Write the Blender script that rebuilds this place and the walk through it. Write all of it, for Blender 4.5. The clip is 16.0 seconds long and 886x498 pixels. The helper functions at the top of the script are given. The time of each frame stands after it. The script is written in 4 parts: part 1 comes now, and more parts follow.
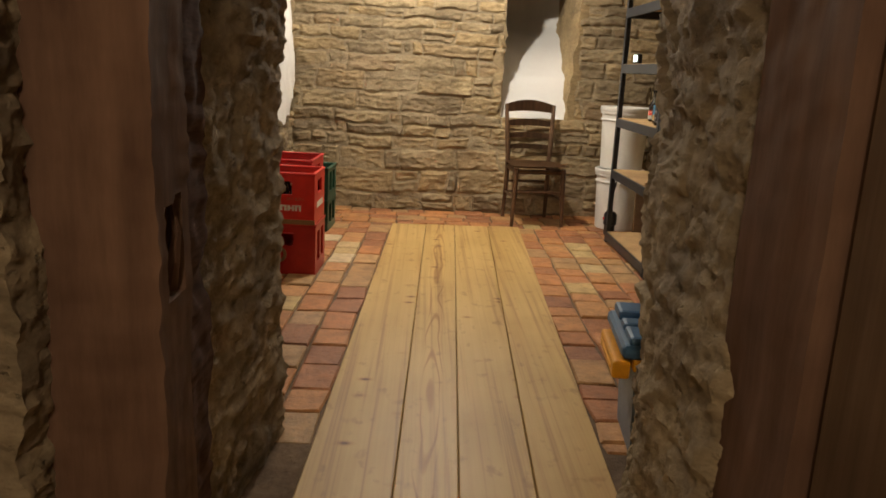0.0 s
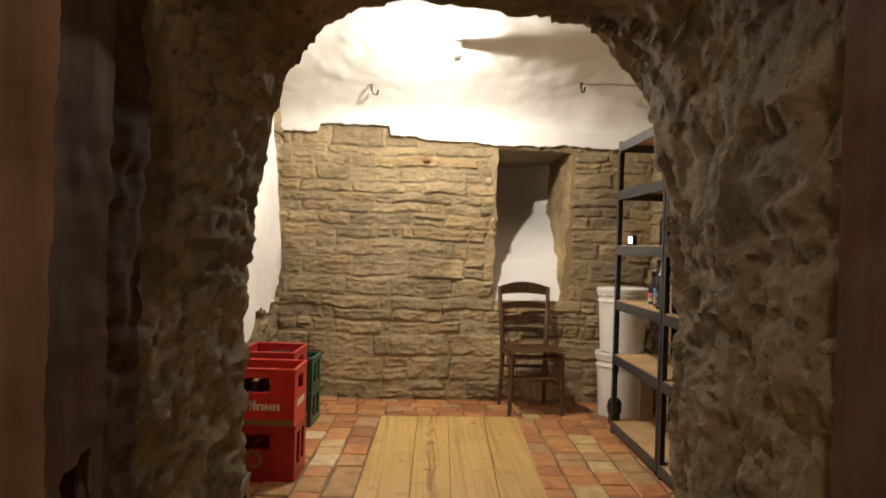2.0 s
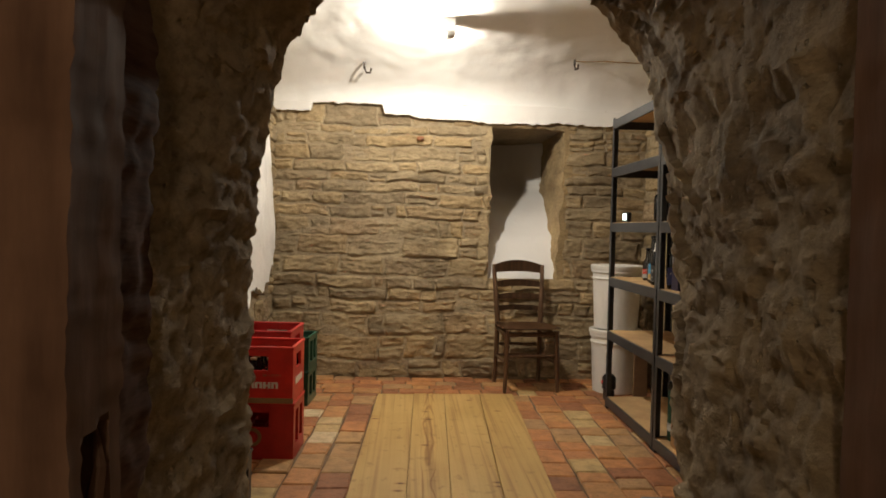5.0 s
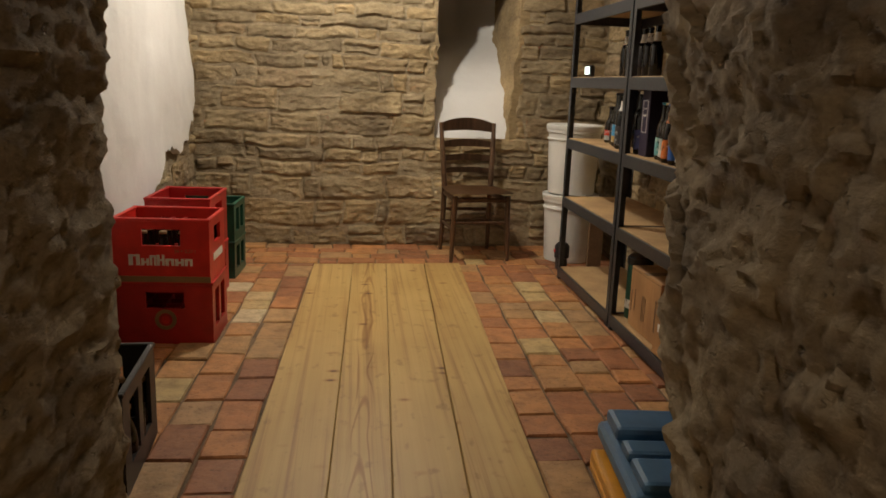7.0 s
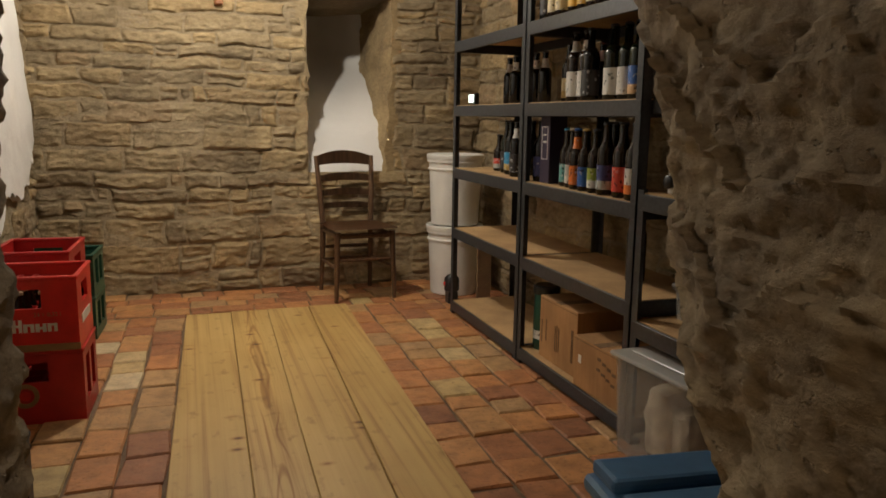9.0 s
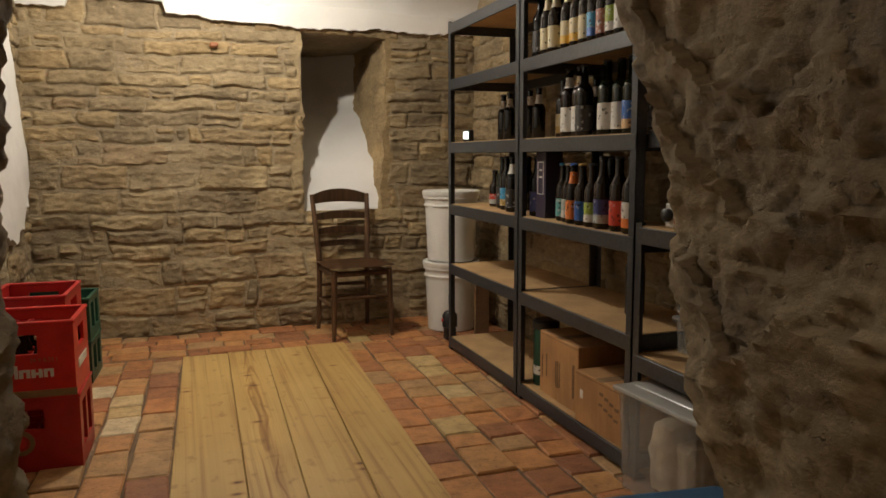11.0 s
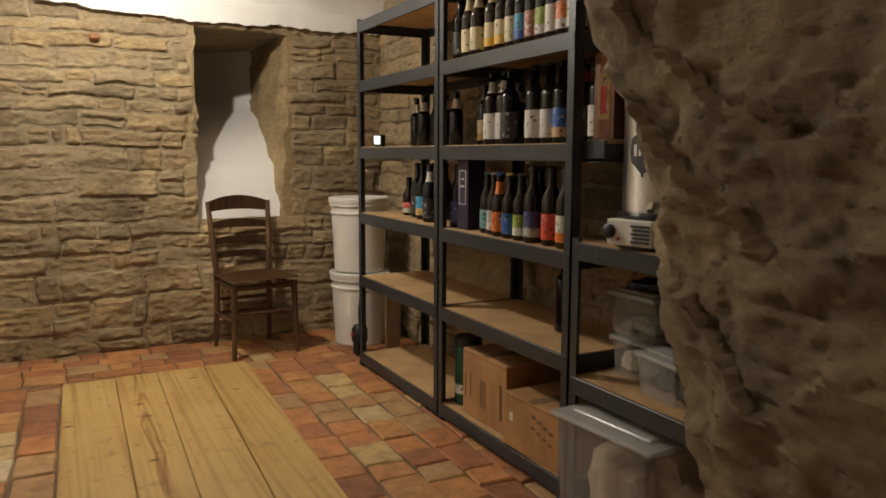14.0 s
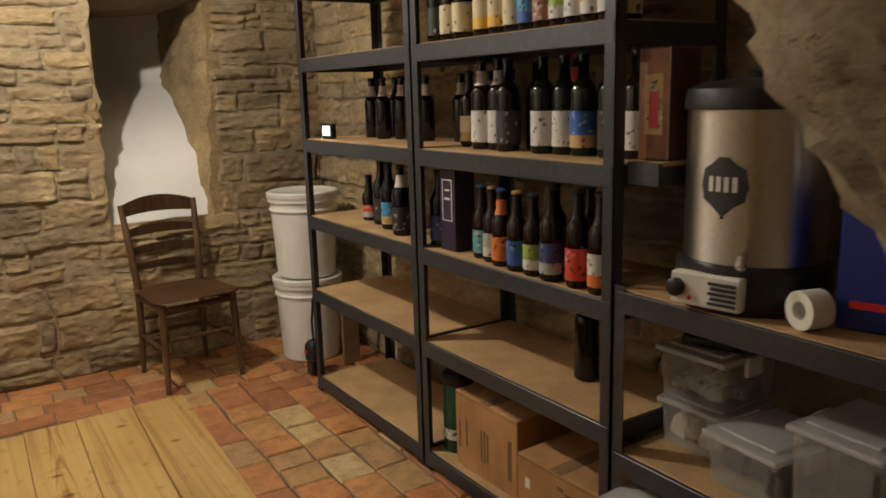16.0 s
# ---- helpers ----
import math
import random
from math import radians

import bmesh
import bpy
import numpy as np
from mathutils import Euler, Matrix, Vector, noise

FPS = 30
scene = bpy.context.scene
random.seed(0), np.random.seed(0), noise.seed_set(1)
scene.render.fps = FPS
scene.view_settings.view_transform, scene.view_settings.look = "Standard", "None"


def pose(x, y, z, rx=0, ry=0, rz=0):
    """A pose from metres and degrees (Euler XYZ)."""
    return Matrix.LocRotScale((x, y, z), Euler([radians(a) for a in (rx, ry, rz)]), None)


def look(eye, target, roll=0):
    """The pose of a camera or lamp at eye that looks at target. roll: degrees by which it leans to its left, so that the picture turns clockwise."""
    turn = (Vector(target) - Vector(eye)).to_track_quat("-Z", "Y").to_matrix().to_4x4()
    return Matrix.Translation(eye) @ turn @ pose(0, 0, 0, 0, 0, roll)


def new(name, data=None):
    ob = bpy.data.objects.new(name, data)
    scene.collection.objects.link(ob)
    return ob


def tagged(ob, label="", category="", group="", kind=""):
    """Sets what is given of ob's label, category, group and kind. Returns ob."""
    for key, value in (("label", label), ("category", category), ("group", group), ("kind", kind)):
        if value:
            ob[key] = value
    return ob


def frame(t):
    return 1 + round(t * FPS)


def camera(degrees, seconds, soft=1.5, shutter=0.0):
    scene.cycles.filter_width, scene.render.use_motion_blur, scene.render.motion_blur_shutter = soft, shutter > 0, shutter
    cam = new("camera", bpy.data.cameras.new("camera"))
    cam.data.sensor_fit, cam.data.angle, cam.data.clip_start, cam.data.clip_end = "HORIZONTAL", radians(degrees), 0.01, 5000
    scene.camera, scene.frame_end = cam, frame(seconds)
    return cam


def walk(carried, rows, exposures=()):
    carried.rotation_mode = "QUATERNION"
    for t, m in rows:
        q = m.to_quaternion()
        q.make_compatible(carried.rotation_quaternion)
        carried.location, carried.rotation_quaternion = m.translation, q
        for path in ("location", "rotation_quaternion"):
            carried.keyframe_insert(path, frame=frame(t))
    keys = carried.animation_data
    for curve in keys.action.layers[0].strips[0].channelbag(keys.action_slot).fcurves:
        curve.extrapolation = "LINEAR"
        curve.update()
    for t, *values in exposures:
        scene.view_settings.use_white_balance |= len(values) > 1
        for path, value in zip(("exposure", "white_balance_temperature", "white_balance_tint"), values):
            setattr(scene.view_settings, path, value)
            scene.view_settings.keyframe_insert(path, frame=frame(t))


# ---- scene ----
cam = camera(60.0, 16.0, soft=1.6, shutter=0.4)
PATH = [
    (0, (0.029, -0.104, 1.077), (0.086, 1.843, 0.621), 2.82),
    (0.5, (0.039, -0.063, 1.110), (0.090, 1.899, 0.722), 1.82),
    (1, (0.047, 0.093, 1.111), (0.077, 2.084, 0.929), 2.52),
    (1.5, (0.052, 0.166, 1.128), (0.091, 2.163, 1.019), 1.82),
    (2, (0.039, 0.177, 1.130), (0.099, 2.176, 1.121), 1.77),
    (2.5, (0.037, 0.173, 1.138), (0.127, 2.170, 1.197), 1.99),
    (3, (0.020, 0.171, 1.140), (0.094, 2.169, 1.203), 2.24),
    (3.5, (0.002, 0.134, 1.126), (0.037, 2.134, 1.161), 2.52),
    (6, (0.030, 0.303, 1.103), (0.196, 2.283, 0.865), 0.19),
    (6.5, (0.069, 0.455, 1.111), (0.304, 2.406, 0.736), 1.15),
    (7, (0.069, 0.617, 1.110), (0.296, 2.558, 0.685), 2.09),
    (7.5, (0.056, 0.692, 1.108), (0.323, 2.622, 0.655), 3.10),
    (8, (-0.079, 0.810, 1.102), (0.373, 2.719, 0.708), 0.72),
    (8.5, (-0.131, 0.858, 1.090), (0.466, 2.728, 0.708), 1.11),
    (9, (-0.132, 0.874, 1.088), (0.487, 2.744, 0.755), 0.86),
    (11.5, (-0.145, 0.889, 1.093), (0.495, 2.765, 0.863), -0.38),
    (12, (-0.151, 0.908, 1.090), (0.513, 2.778, 0.877), -0.21),
    (12.5, (-0.171, 0.919, 1.083), (0.522, 2.778, 0.873), -0.02),
    (13, (-0.153, 0.918, 1.089), (0.536, 2.779, 0.879), -0.97),
    (13.5, (-0.190, 0.966, 1.097), (0.700, 2.741, 0.857), -0.36),
    (14, (-0.170, 1.124, 1.123), (0.728, 2.895, 0.881), 0.27),
    (14.5, (-0.147, 1.319, 1.302), (0.831, 3.042, 1.030), 3.25),
    (15, (-0.092, 1.440, 1.349), (0.886, 3.147, 0.993), 2.10),
    (15.5, (-0.132, 1.544, 1.370), (0.934, 3.197, 1.011), -0.77),
    (16, (-0.085, 1.754, 1.346), (0.982, 3.397, 0.946), -1.62),
]
EXPOSURES = [(0.0, 0.25), (1.5, 0.22), (2.2, 0.1), (3.5, -0.2), (6.0, -0.22), (9.0, -0.37), (12.5, -0.31), (16.0, -0.2)]
walk(cam, [(t, look(eye, target, roll)) for t, eye, target, roll in PATH], EXPOSURES)

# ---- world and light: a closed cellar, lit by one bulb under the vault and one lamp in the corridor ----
world = bpy.data.worlds.new("world")
world.use_nodes = True
world.node_tree.nodes["Background"].inputs[0].default_value = (0.02, 0.018, 0.015, 1)
world.node_tree.nodes["Background"].inputs[1].default_value = 0.02
scene.world = world

BULB = Vector((0.12, 4.75, 2.245))
bulb_lamp = bpy.data.lights.new("bulb_light", "POINT")
bulb_lamp.energy, bulb_lamp.shadow_soft_size, bulb_lamp.color = 80.0, 0.022, (1.0, 0.92, 0.78)
new("bulb_light", bulb_lamp).location = BULB
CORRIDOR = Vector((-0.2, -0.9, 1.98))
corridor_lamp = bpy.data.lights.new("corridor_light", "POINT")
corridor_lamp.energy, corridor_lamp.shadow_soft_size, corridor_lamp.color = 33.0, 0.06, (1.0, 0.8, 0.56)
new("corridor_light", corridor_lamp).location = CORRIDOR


# ---- materials ----
def material(name, rough=0.7, metal=0.0):
    m = bpy.data.materials.new(name)
    m.use_nodes = True
    n, l = m.node_tree.nodes, m.node_tree.links
    b = n["Principled BSDF"]
    b.inputs["Roughness"].default_value, b.inputs["Metallic"].default_value = rough, metal
    return m, n, l, b


def tex(n, l, scale, detail=4.0, rough=0.55, stretch=(1, 1, 1), kind="ShaderNodeTexNoise"):
    c, mp = n.new("ShaderNodeTexCoord"), n.new("ShaderNodeMapping")
    mp.inputs["Scale"].default_value = stretch
    l.new(c.outputs["Object"], mp.inputs["Vector"])
    t = n.new(kind)
    t.inputs["Scale"].default_value = scale
    if kind == "ShaderNodeTexNoise":
        t.inputs["Detail"].default_value, t.inputs["Roughness"].default_value = detail, rough
    l.new(mp.outputs["Vector"], t.inputs["Vector"])
    return t


def ramp(n, l, source, stops):
    r = n.new("ShaderNodeValToRGB")
    while len(r.color_ramp.elements) < len(stops):
        r.color_ramp.elements.new(0.5)
    for e, (p, c) in zip(r.color_ramp.elements, stops):
        e.position, e.color = p, (*c, 1)
    l.new(source, r.inputs["Fac"])
    return r.outputs["Color"]


def mix(n, l, a, b, fac, mode="MIX"):
    x = n.new("ShaderNodeMix")
    x.data_type, x.blend_type = "RGBA", mode
    for s, v in ((x.inputs[0], fac), (x.inputs[6], a), (x.inputs[7], b)):
        if isinstance(v, (int, float)):
            s.default_value = v
        elif isinstance(v, tuple):
            s.default_value = (*v, 1)
        else:
            l.new(v, s)
    return x.outputs[2]


def bump(n, l, b, pairs):
    last = None
    for height, strength, dist in pairs:
        u = n.new("ShaderNodeBump")
        u.inputs["Strength"].default_value, u.inputs["Distance"].default_value = strength, dist
        l.new(height, u.inputs["Height"])
        if last:
            l.new(last, u.inputs["Normal"])
        last = u.outputs["Normal"]
    l.new(last, b.inputs["Normal"])


def stone_material(name, stops, vary, hewn_deep=False):
    m, n, l, b = material(name, 0.92)
    big, fine = tex(n, l, 2.6, 5, 0.6, (1, 1, 1.8)), tex(n, l, 26, 8, 0.65, (1, 1, 1.9))
    col = ramp(n, l, big.outputs["Fac"], stops)
    grit = ramp(n, l, fine.outputs["Fac"], [(0.3, (0.5, 0.47, 0.44)), (0.62, (1, 1, 1))])
    col = mix(n, l, col, grit, 0.7, "MULTIPLY")
    stain = tex(n, l, 0.9, 3, 0.5)
    col = mix(n, l, col, ramp(n, l, stain.outputs["Fac"], [(0.35, (0.68, 0.66, 0.65)), (0.6, (1.05, 1.03, 1))]), 0.8, "MULTIPLY")
    if vary:
        o = n.new("ShaderNodeObjectInfo")
        tint = ramp(n, l, o.outputs["Random"], [(0.0, (0.7, 0.68, 0.67)), (0.3, (0.88, 0.86, 0.82)), (0.6, (1, 0.97, 0.9)), (0.85, (1.1, 1.02, 0.86)), (1.0, (0.86, 0.8, 0.77))])
        col = mix(n, l, col, tint, 1.0, "MULTIPLY")
    pits = tex(n, l, 60, 6, 0.7)
    l.new(col, b.inputs["Base Color"])
    layers = [(fine.outputs["Fac"], 0.7, 0.014), (pits.outputs["Fac"], 0.6, 0.005)]
    if hewn_deep:
        chips = tex(n, l, 14, 10, 0.7, (1, 0.8, 1.5))
        holes = ramp(n, l, tex(n, l, 40, 3, 0.5, (1, 0.8, 1.2)).outputs["Fac"], [(0.27, (0, 0, 0)), (0.34, (1, 1, 1))])
        layers = [(chips.outputs["Fac"], 0.5, 0.016), (holes, 0.8, 0.014)] + [(fine.outputs["Fac"], 0.6, 0.012), (pits.outputs["Fac"], 0.6, 0.005)]
    bump(n, l, b, layers)
    return m


STONE = stone_material("sandstone", [(0.28, (0.23, 0.18, 0.115)), (0.5, (0.4, 0.32, 0.2)), (0.72, (0.52, 0.425, 0.275))], True)
ROCK = stone_material("passage_rock", [(0.28, (0.18, 0.14, 0.095)), (0.48, (0.32, 0.25, 0.16)), (0.7, (0.45, 0.36, 0.23))], False, True)
MORTAR = stone_material("lime_mortar", [(0.25, (0.27, 0.21, 0.135)), (0.6, (0.45, 0.365, 0.235))], False)


def plaster_material():
    m, n, l, b = material("white_plaster", 0.85)
    a, c = tex(n, l, 1.4, 5), tex(n, l, 9, 6, 0.6)
    col = ramp(n, l, a.outputs["Fac"], [(0.3, (0.71, 0.69, 0.665)), (0.65, (0.79, 0.78, 0.765))])
    l.new(col, b.inputs["Base Color"])
    bump(n, l, b, [(a.outputs["Fac"], 0.35, 0.05), (c.outputs["Fac"], 0.35, 0.012)])
    return m


PLASTER = plaster_material()
EARTH = stone_material("joint_earth", [(0.3, (0.15, 0.1, 0.065)), (0.6, (0.26, 0.18, 0.115))], False)


def tile_material(name, stops):
    m, n, l, b = material(name, 0.62)
    o = n.new("ShaderNodeObjectInfo")
    base = ramp(n, l, o.outputs["Random"], stops)
    a, c = tex(n, l, 14, 7, 0.65), tex(n, l, 70, 4)
    dirt = ramp(n, l, a.outputs["Fac"], [(0.32, (0.6, 0.56, 0.53)), (0.56, (1, 1, 1)), (0.8, (1.18, 1.1, 1.0))])
    grime = ramp(n, l, tex(n, l, 2.2, 5, 0.6).outputs["Fac"], [(0.34, (0.78, 0.75, 0.72)), (0.6, (1.05, 1.03, 1))])
    specks = ramp(n, l, c.outputs["Fac"], [(0.3, (0.45, 0.42, 0.4)), (0.42, (1, 1, 1))])
    col = mix(n, l, mix(n, l, base, dirt, 0.9, "MULTIPLY"), grime, 0.8, "MULTIPLY")
    l.new(mix(n, l, col, specks, 0.7, "MULTIPLY"), b.inputs["Base Color"])
    bump(n, l, b, [(a.outputs["Fac"], 0.7, 0.009), (c.outputs["Fac"], 0.4, 0.003)])
    return m


TILE = tile_material("terracotta", [(0.0, (0.31, 0.13, 0.062)), (0.15, (0.38, 0.155, 0.066)), (0.4, (0.47, 0.2, 0.076)), (0.62, (0.54, 0.25, 0.092)),
                                    (0.8, (0.52, 0.28, 0.11)), (0.92, (0.47, 0.29, 0.13)), (1.0, (0.44, 0.27, 0.14))])
TILE_PALE = tile_material("pale_buff_tile", [(0.0, (0.52, 0.38, 0.17)), (0.6, (0.58, 0.43, 0.21)), (1.0, (0.66, 0.56, 0.37))])


def board_material(name, centre=None):
    """Pale spruce with long straight grain and small knots; centre: x at y 2.5 and its drift, where flame figure shows."""
    m, n, l, b = material(name, 0.5)

    def calc(op, a, c, d=None):
        x = n.new("ShaderNodeMath")
        x.operation = op
        for k, v in enumerate((a, c, d)):
            if isinstance(v, (int, float)):
                x.inputs[k].default_value = v
            elif v is not None:
                l.new(v, x.inputs[k])
        return x.outputs[0]
    o = n.new("ShaderNodeObjectInfo")
    c, sep = n.new("ShaderNodeTexCoord"), n.new("ShaderNodeSeparateXYZ")
    l.new(c.outputs["Object"], sep.inputs[0])
    shift, mp = n.new("ShaderNodeCombineXYZ"), n.new("ShaderNodeVectorMath")
    mp.operation = "ADD"
    l.new(calc("MULTIPLY", o.outputs["Random"], 7.0), shift.inputs[1])
    l.new(c.outputs["Object"], mp.inputs[0])
    l.new(shift.outputs[0], mp.inputs[1])

    def field(scale, stretch, detail=2.0):
        s, t = n.new("ShaderNodeMapping"), n.new("ShaderNodeTexNoise")
        s.inputs["Scale"].default_value = stretch
        t.inputs["Scale"].default_value, t.inputs["Detail"].default_value = scale, detail
        l.new(mp.outputs[0], s.inputs["Vector"])
        l.new(s.outputs[0], t.inputs["Vector"])
        return t.outputs["Fac"]
    straight = field(55, (1, 0.012, 1), 4.0)
    col = ramp(n, l, straight, [(0.3, (0.37, 0.215, 0.068)), (0.46, (0.53, 0.35, 0.125)), (0.75, (0.59, 0.405, 0.155))])
    if centre:
        dx = calc("SUBTRACT", sep.outputs[0], calc("MULTIPLY_ADD", calc("SUBTRACT", sep.outputs[1], 2.5), centre[1], centre[0]))
        wob = calc("MULTIPLY_ADD", field(3.0, (1, 0.9, 1), 1.0), 0.05, -0.025)
        off = calc("DIVIDE", calc("ADD", dx, wob), 0.036)
        phase = calc("MULTIPLY_ADD", calc("MULTIPLY", off, off), 7.0, calc("MULTIPLY", field(1.6, (1.6, 0.5, 1), 1.0), 60.0))
        wave = calc("SINE", phase, 0.0)
        flame = ramp(n, l, wave, [(0.35, (1.05, 1.05, 1.05)), (0.7, (0.84, 0.74, 0.6)), (1.0, (0.66, 0.5, 0.33))])
        fade = ramp(n, l, calc("ABSOLUTE", off, 0.0), [(0.75, (0.9, 0.9, 0.9)), (1.0, (0.12, 0.12, 0.12))])
        col = mix(n, l, col, mix(n, l, (1, 1, 1), flame, fade), 1.0, "MULTIPLY")
    grime = field(3.0, (1, 0.5, 1), 6.0)
    col = mix(n, l, col, ramp(n, l, grime, [(0.3, (0.78, 0.72, 0.62)), (0.6, (1, 1, 1))]), 0.8, "MULTIPLY")
    marks = field(22, (1, 0.6, 1), 6.0)
    col = mix(n, l, col, ramp(n, l, marks, [(0.28, (0.62, 0.55, 0.45)), (0.4, (1, 1, 1))]), 0.7, "MULTIPLY")
    vo, kn = n.new("ShaderNodeTexVoronoi"), n.new("ShaderNodeMapping")
    vo.inputs["Scale"].default_value, vo.inputs["Randomness"].default_value = 1.0, 1.0
    kn.inputs["Scale"].default_value = (7.0, 12.0, 1)
    l.new(mp.outputs[0], kn.inputs["Vector"])
    l.new(kn.outputs[0], vo.inputs["Vector"])
    ring = ramp(n, l, vo.outputs["Distance"], [(0.06, (0.2, 0.11, 0.05)), (0.1, (0.5, 0.34, 0.2)), (0.16, (0.86, 0.78, 0.66)), (0.26, (1, 1, 1))])
    rare = n.new("ShaderNodeSeparateColor")
    l.new(vo.outputs["Color"], rare.inputs[0])
    col = mix(n, l, col, ring, calc("GREATER_THAN", rare.outputs[0], 0.72), "MULTIPLY")
    l.new(col, b.inputs["Base Color"])
    bump(n, l, b, [(straight, 0.2, 0.002), (marks, 0.2, 0.002)])
    return m


BOARD = board_material("spruce_boards")
BOARD_FLAME = board_material("flamed_spruce_board", (0.089, 0.0252))


def wood_material(name, dark, light, rough=0.55, scale=40, stretch=(1, 1, 0.07)):
    m, n, l, b = material(name, rough)
    a, c = tex(n, l, scale, 5, 0.6, stretch), tex(n, l, 5, 4)
    col = ramp(n, l, a.outputs["Fac"], [(0.3, dark), (0.7, light)])
    col = mix(n, l, col, ramp(n, l, c.outputs["Fac"], [(0.35, (0.65, 0.62, 0.6)), (0.65, (1, 1, 1))]), 0.8, "MULTIPLY")
    l.new(col, b.inputs["Base Color"])
    bump(n, l, b, [(a.outputs["Fac"], 0.4, 0.003)])
    return m


CHAIR_WOOD = wood_material("dark_stained_wood", (0.06, 0.03, 0.014), (0.16, 0.085, 0.042), 0.4)
SEAT_WOOD = wood_material("worn_seat_wood", (0.1, 0.05, 0.025), (0.22, 0.115, 0.055), 0.4, 40, (0.07, 1, 1))
OLD_TIMBER = wood_material("brown_painted_timber", (0.125, 0.07, 0.046), (0.205, 0.118, 0.077), 0.8, 24, (1, 1, 0.12))
HEWN_TIMBER = wood_material("hewn_red_brown_timber", (0.08, 0.043, 0.033), (0.17, 0.095, 0.072), 0.9, 45, (0.25, 0.25, 1.6))
DOOR_WOOD = wood_material("brown_door_boards", (0.1, 0.062, 0.036), (0.18, 0.115, 0.07), 0.7, 30, (1, 1, 0.05))
for timber in (OLD_TIMBER, HEWN_TIMBER, DOOR_WOOD):
    timber.node_tree.nodes["Principled BSDF"].inputs["Specular IOR Level"].default_value = 0.15
MDF = wood_material("chipboard", (0.47, 0.3, 0.14), (0.58, 0.38, 0.185), 0.75, 120, (1, 1, 1))
CARD = wood_material("brown_cardboard", (0.42, 0.225, 0.09), (0.5, 0.275, 0.115), 0.8, 60, (1, 1, 0.05))
CARD_DARK = wood_material("cardboard_inside", (0.2, 0.12, 0.06), (0.26, 0.155, 0.075), 0.85, 60, (1, 1, 1))


def plain(name, colour, rough=0.5, metal=0.0, spread=0.12, scale=18.0, relief=0.1):
    m, n, l, b = material(name, rough, metal)
    a = tex(n, l, scale, 5, 0.6)
    lo, hi = tuple(v * (1 - spread) for v in colour), tuple(min(1, v * (1 + spread)) for v in colour)
    l.new(ramp(n, l, a.outputs["Fac"], [(0.3, lo), (0.7, hi)]), b.inputs["Base Color"])
    bump(n, l, b, [(a.outputs["Fac"], relief, 0.002)])
    return m


def clear(name, colour, rough, body):
    """Thin clear plastic: mostly see-through, with a milky, glossy share."""
    m, n, l, b = material(name, rough)
    a = tex(n, l, 7, 4)
    l.new(ramp(n, l, a.outputs["Fac"], [(0.3, tuple(0.85 * c for c in colour)), (0.7, colour)]), b.inputs["Base Color"])
    see, both = n.new("ShaderNodeBsdfTransparent"), n.new("ShaderNodeMixShader")
    see.inputs[0].default_value = (0.97, 0.97, 0.96, 1)
    both.inputs[0].default_value = body
    l.new(see.outputs[0], both.inputs[1])
    l.new(b.outputs[0], both.inputs[2])
    l.new(both.outputs[0], n["Material Output"].inputs["Surface"])
    return m


STEEL_PAINT = plain("anthracite_powder_coat", (0.045, 0.048, 0.055), 0.42, 0.3, 0.25, 60, 0.15)
RED = plain("red_crate_plastic", (0.6, 0.022, 0.016), 0.36)
# crate red darkened by the shade it stands in; reused for a carton picture
RED_SHADED = plain("shaded_red_crate_plastic", (0.42, 0.015, 0.014), 0.4)
GREEN = plain("green_crate_plastic", (0.012, 0.07, 0.042), 0.4)
BLACK = plain("black_plastic", (0.014, 0.014, 0.016), 0.4)
WHITE = plain("white_bucket_plastic", (0.72, 0.71, 0.68), 0.38, 0.0, 0.06, 6)
BIN_GREY = plain("grey_blue_plastic", (0.2, 0.25, 0.32), 0.5)
BIN_BLUE = plain("blue_plastic", (0.045, 0.13, 0.26), 0.42)
YELLOW = plain("yellow_plastic", (0.75, 0.33, 0.01), 0.42)
GOLD = plain("dull_gold_band", (0.26, 0.16, 0.07), 0.5)
PALE = plain("pale_print", (0.72, 0.7, 0.66), 0.5)
INK = plain("dark_print", (0.03, 0.03, 0.035), 0.6)
BOX_INK = plain("faded_box_print", (0.17, 0.1, 0.05), 0.8)
GLASS_BROWN = plain("brown_bottle_glass", (0.011, 0.005, 0.003), 0.06, 0.0, 0.1, 18, 0.0)
GLASS_BLACK = plain("black_bottle_glass", (0.005, 0.005, 0.006), 0.06, 0.0, 0.1, 18, 0.0)
GLASS_GREEN = plain("green_bottle_glass", (0.005, 0.01, 0.005), 0.06, 0.0, 0.1, 18, 0.0)
STEEL = plain("brushed_steel", (0.66, 0.65, 0.62), 0.36, 1.0, 0.08, 90, 0.05)
brushed = STEEL.node_tree.nodes.new("ShaderNodeTangent")
brushed.direction_type, brushed.axis = "RADIAL", "Z"
STEEL.node_tree.links.new(brushed.outputs[0], STEEL.node_tree.nodes["Principled BSDF"].inputs["Tangent"])
STEEL.node_tree.nodes["Principled BSDF"].inputs["Anisotropic"].default_value = 0.85
STEEL.node_tree.nodes["Principled BSDF"].inputs["Anisotropic Rotation"].default_value = 0.25
CHROME = plain("chrome", (0.7, 0.7, 0.7), 0.12, 1.0)
CLEAR = clear("clear_box_plastic", (0.84, 0.84, 0.83), 0.12, 0.14)
CLEAR_LID = clear("frosted_lid_plastic", (0.86, 0.86, 0.85), 0.22, 0.42)
PAPER = plain("white_paper_roll", (0.78, 0.76, 0.7), 0.85)
IRON = plain("rusted_iron", (0.06, 0.045, 0.035), 0.7, 0.4, 0.4, 40, 0.4)
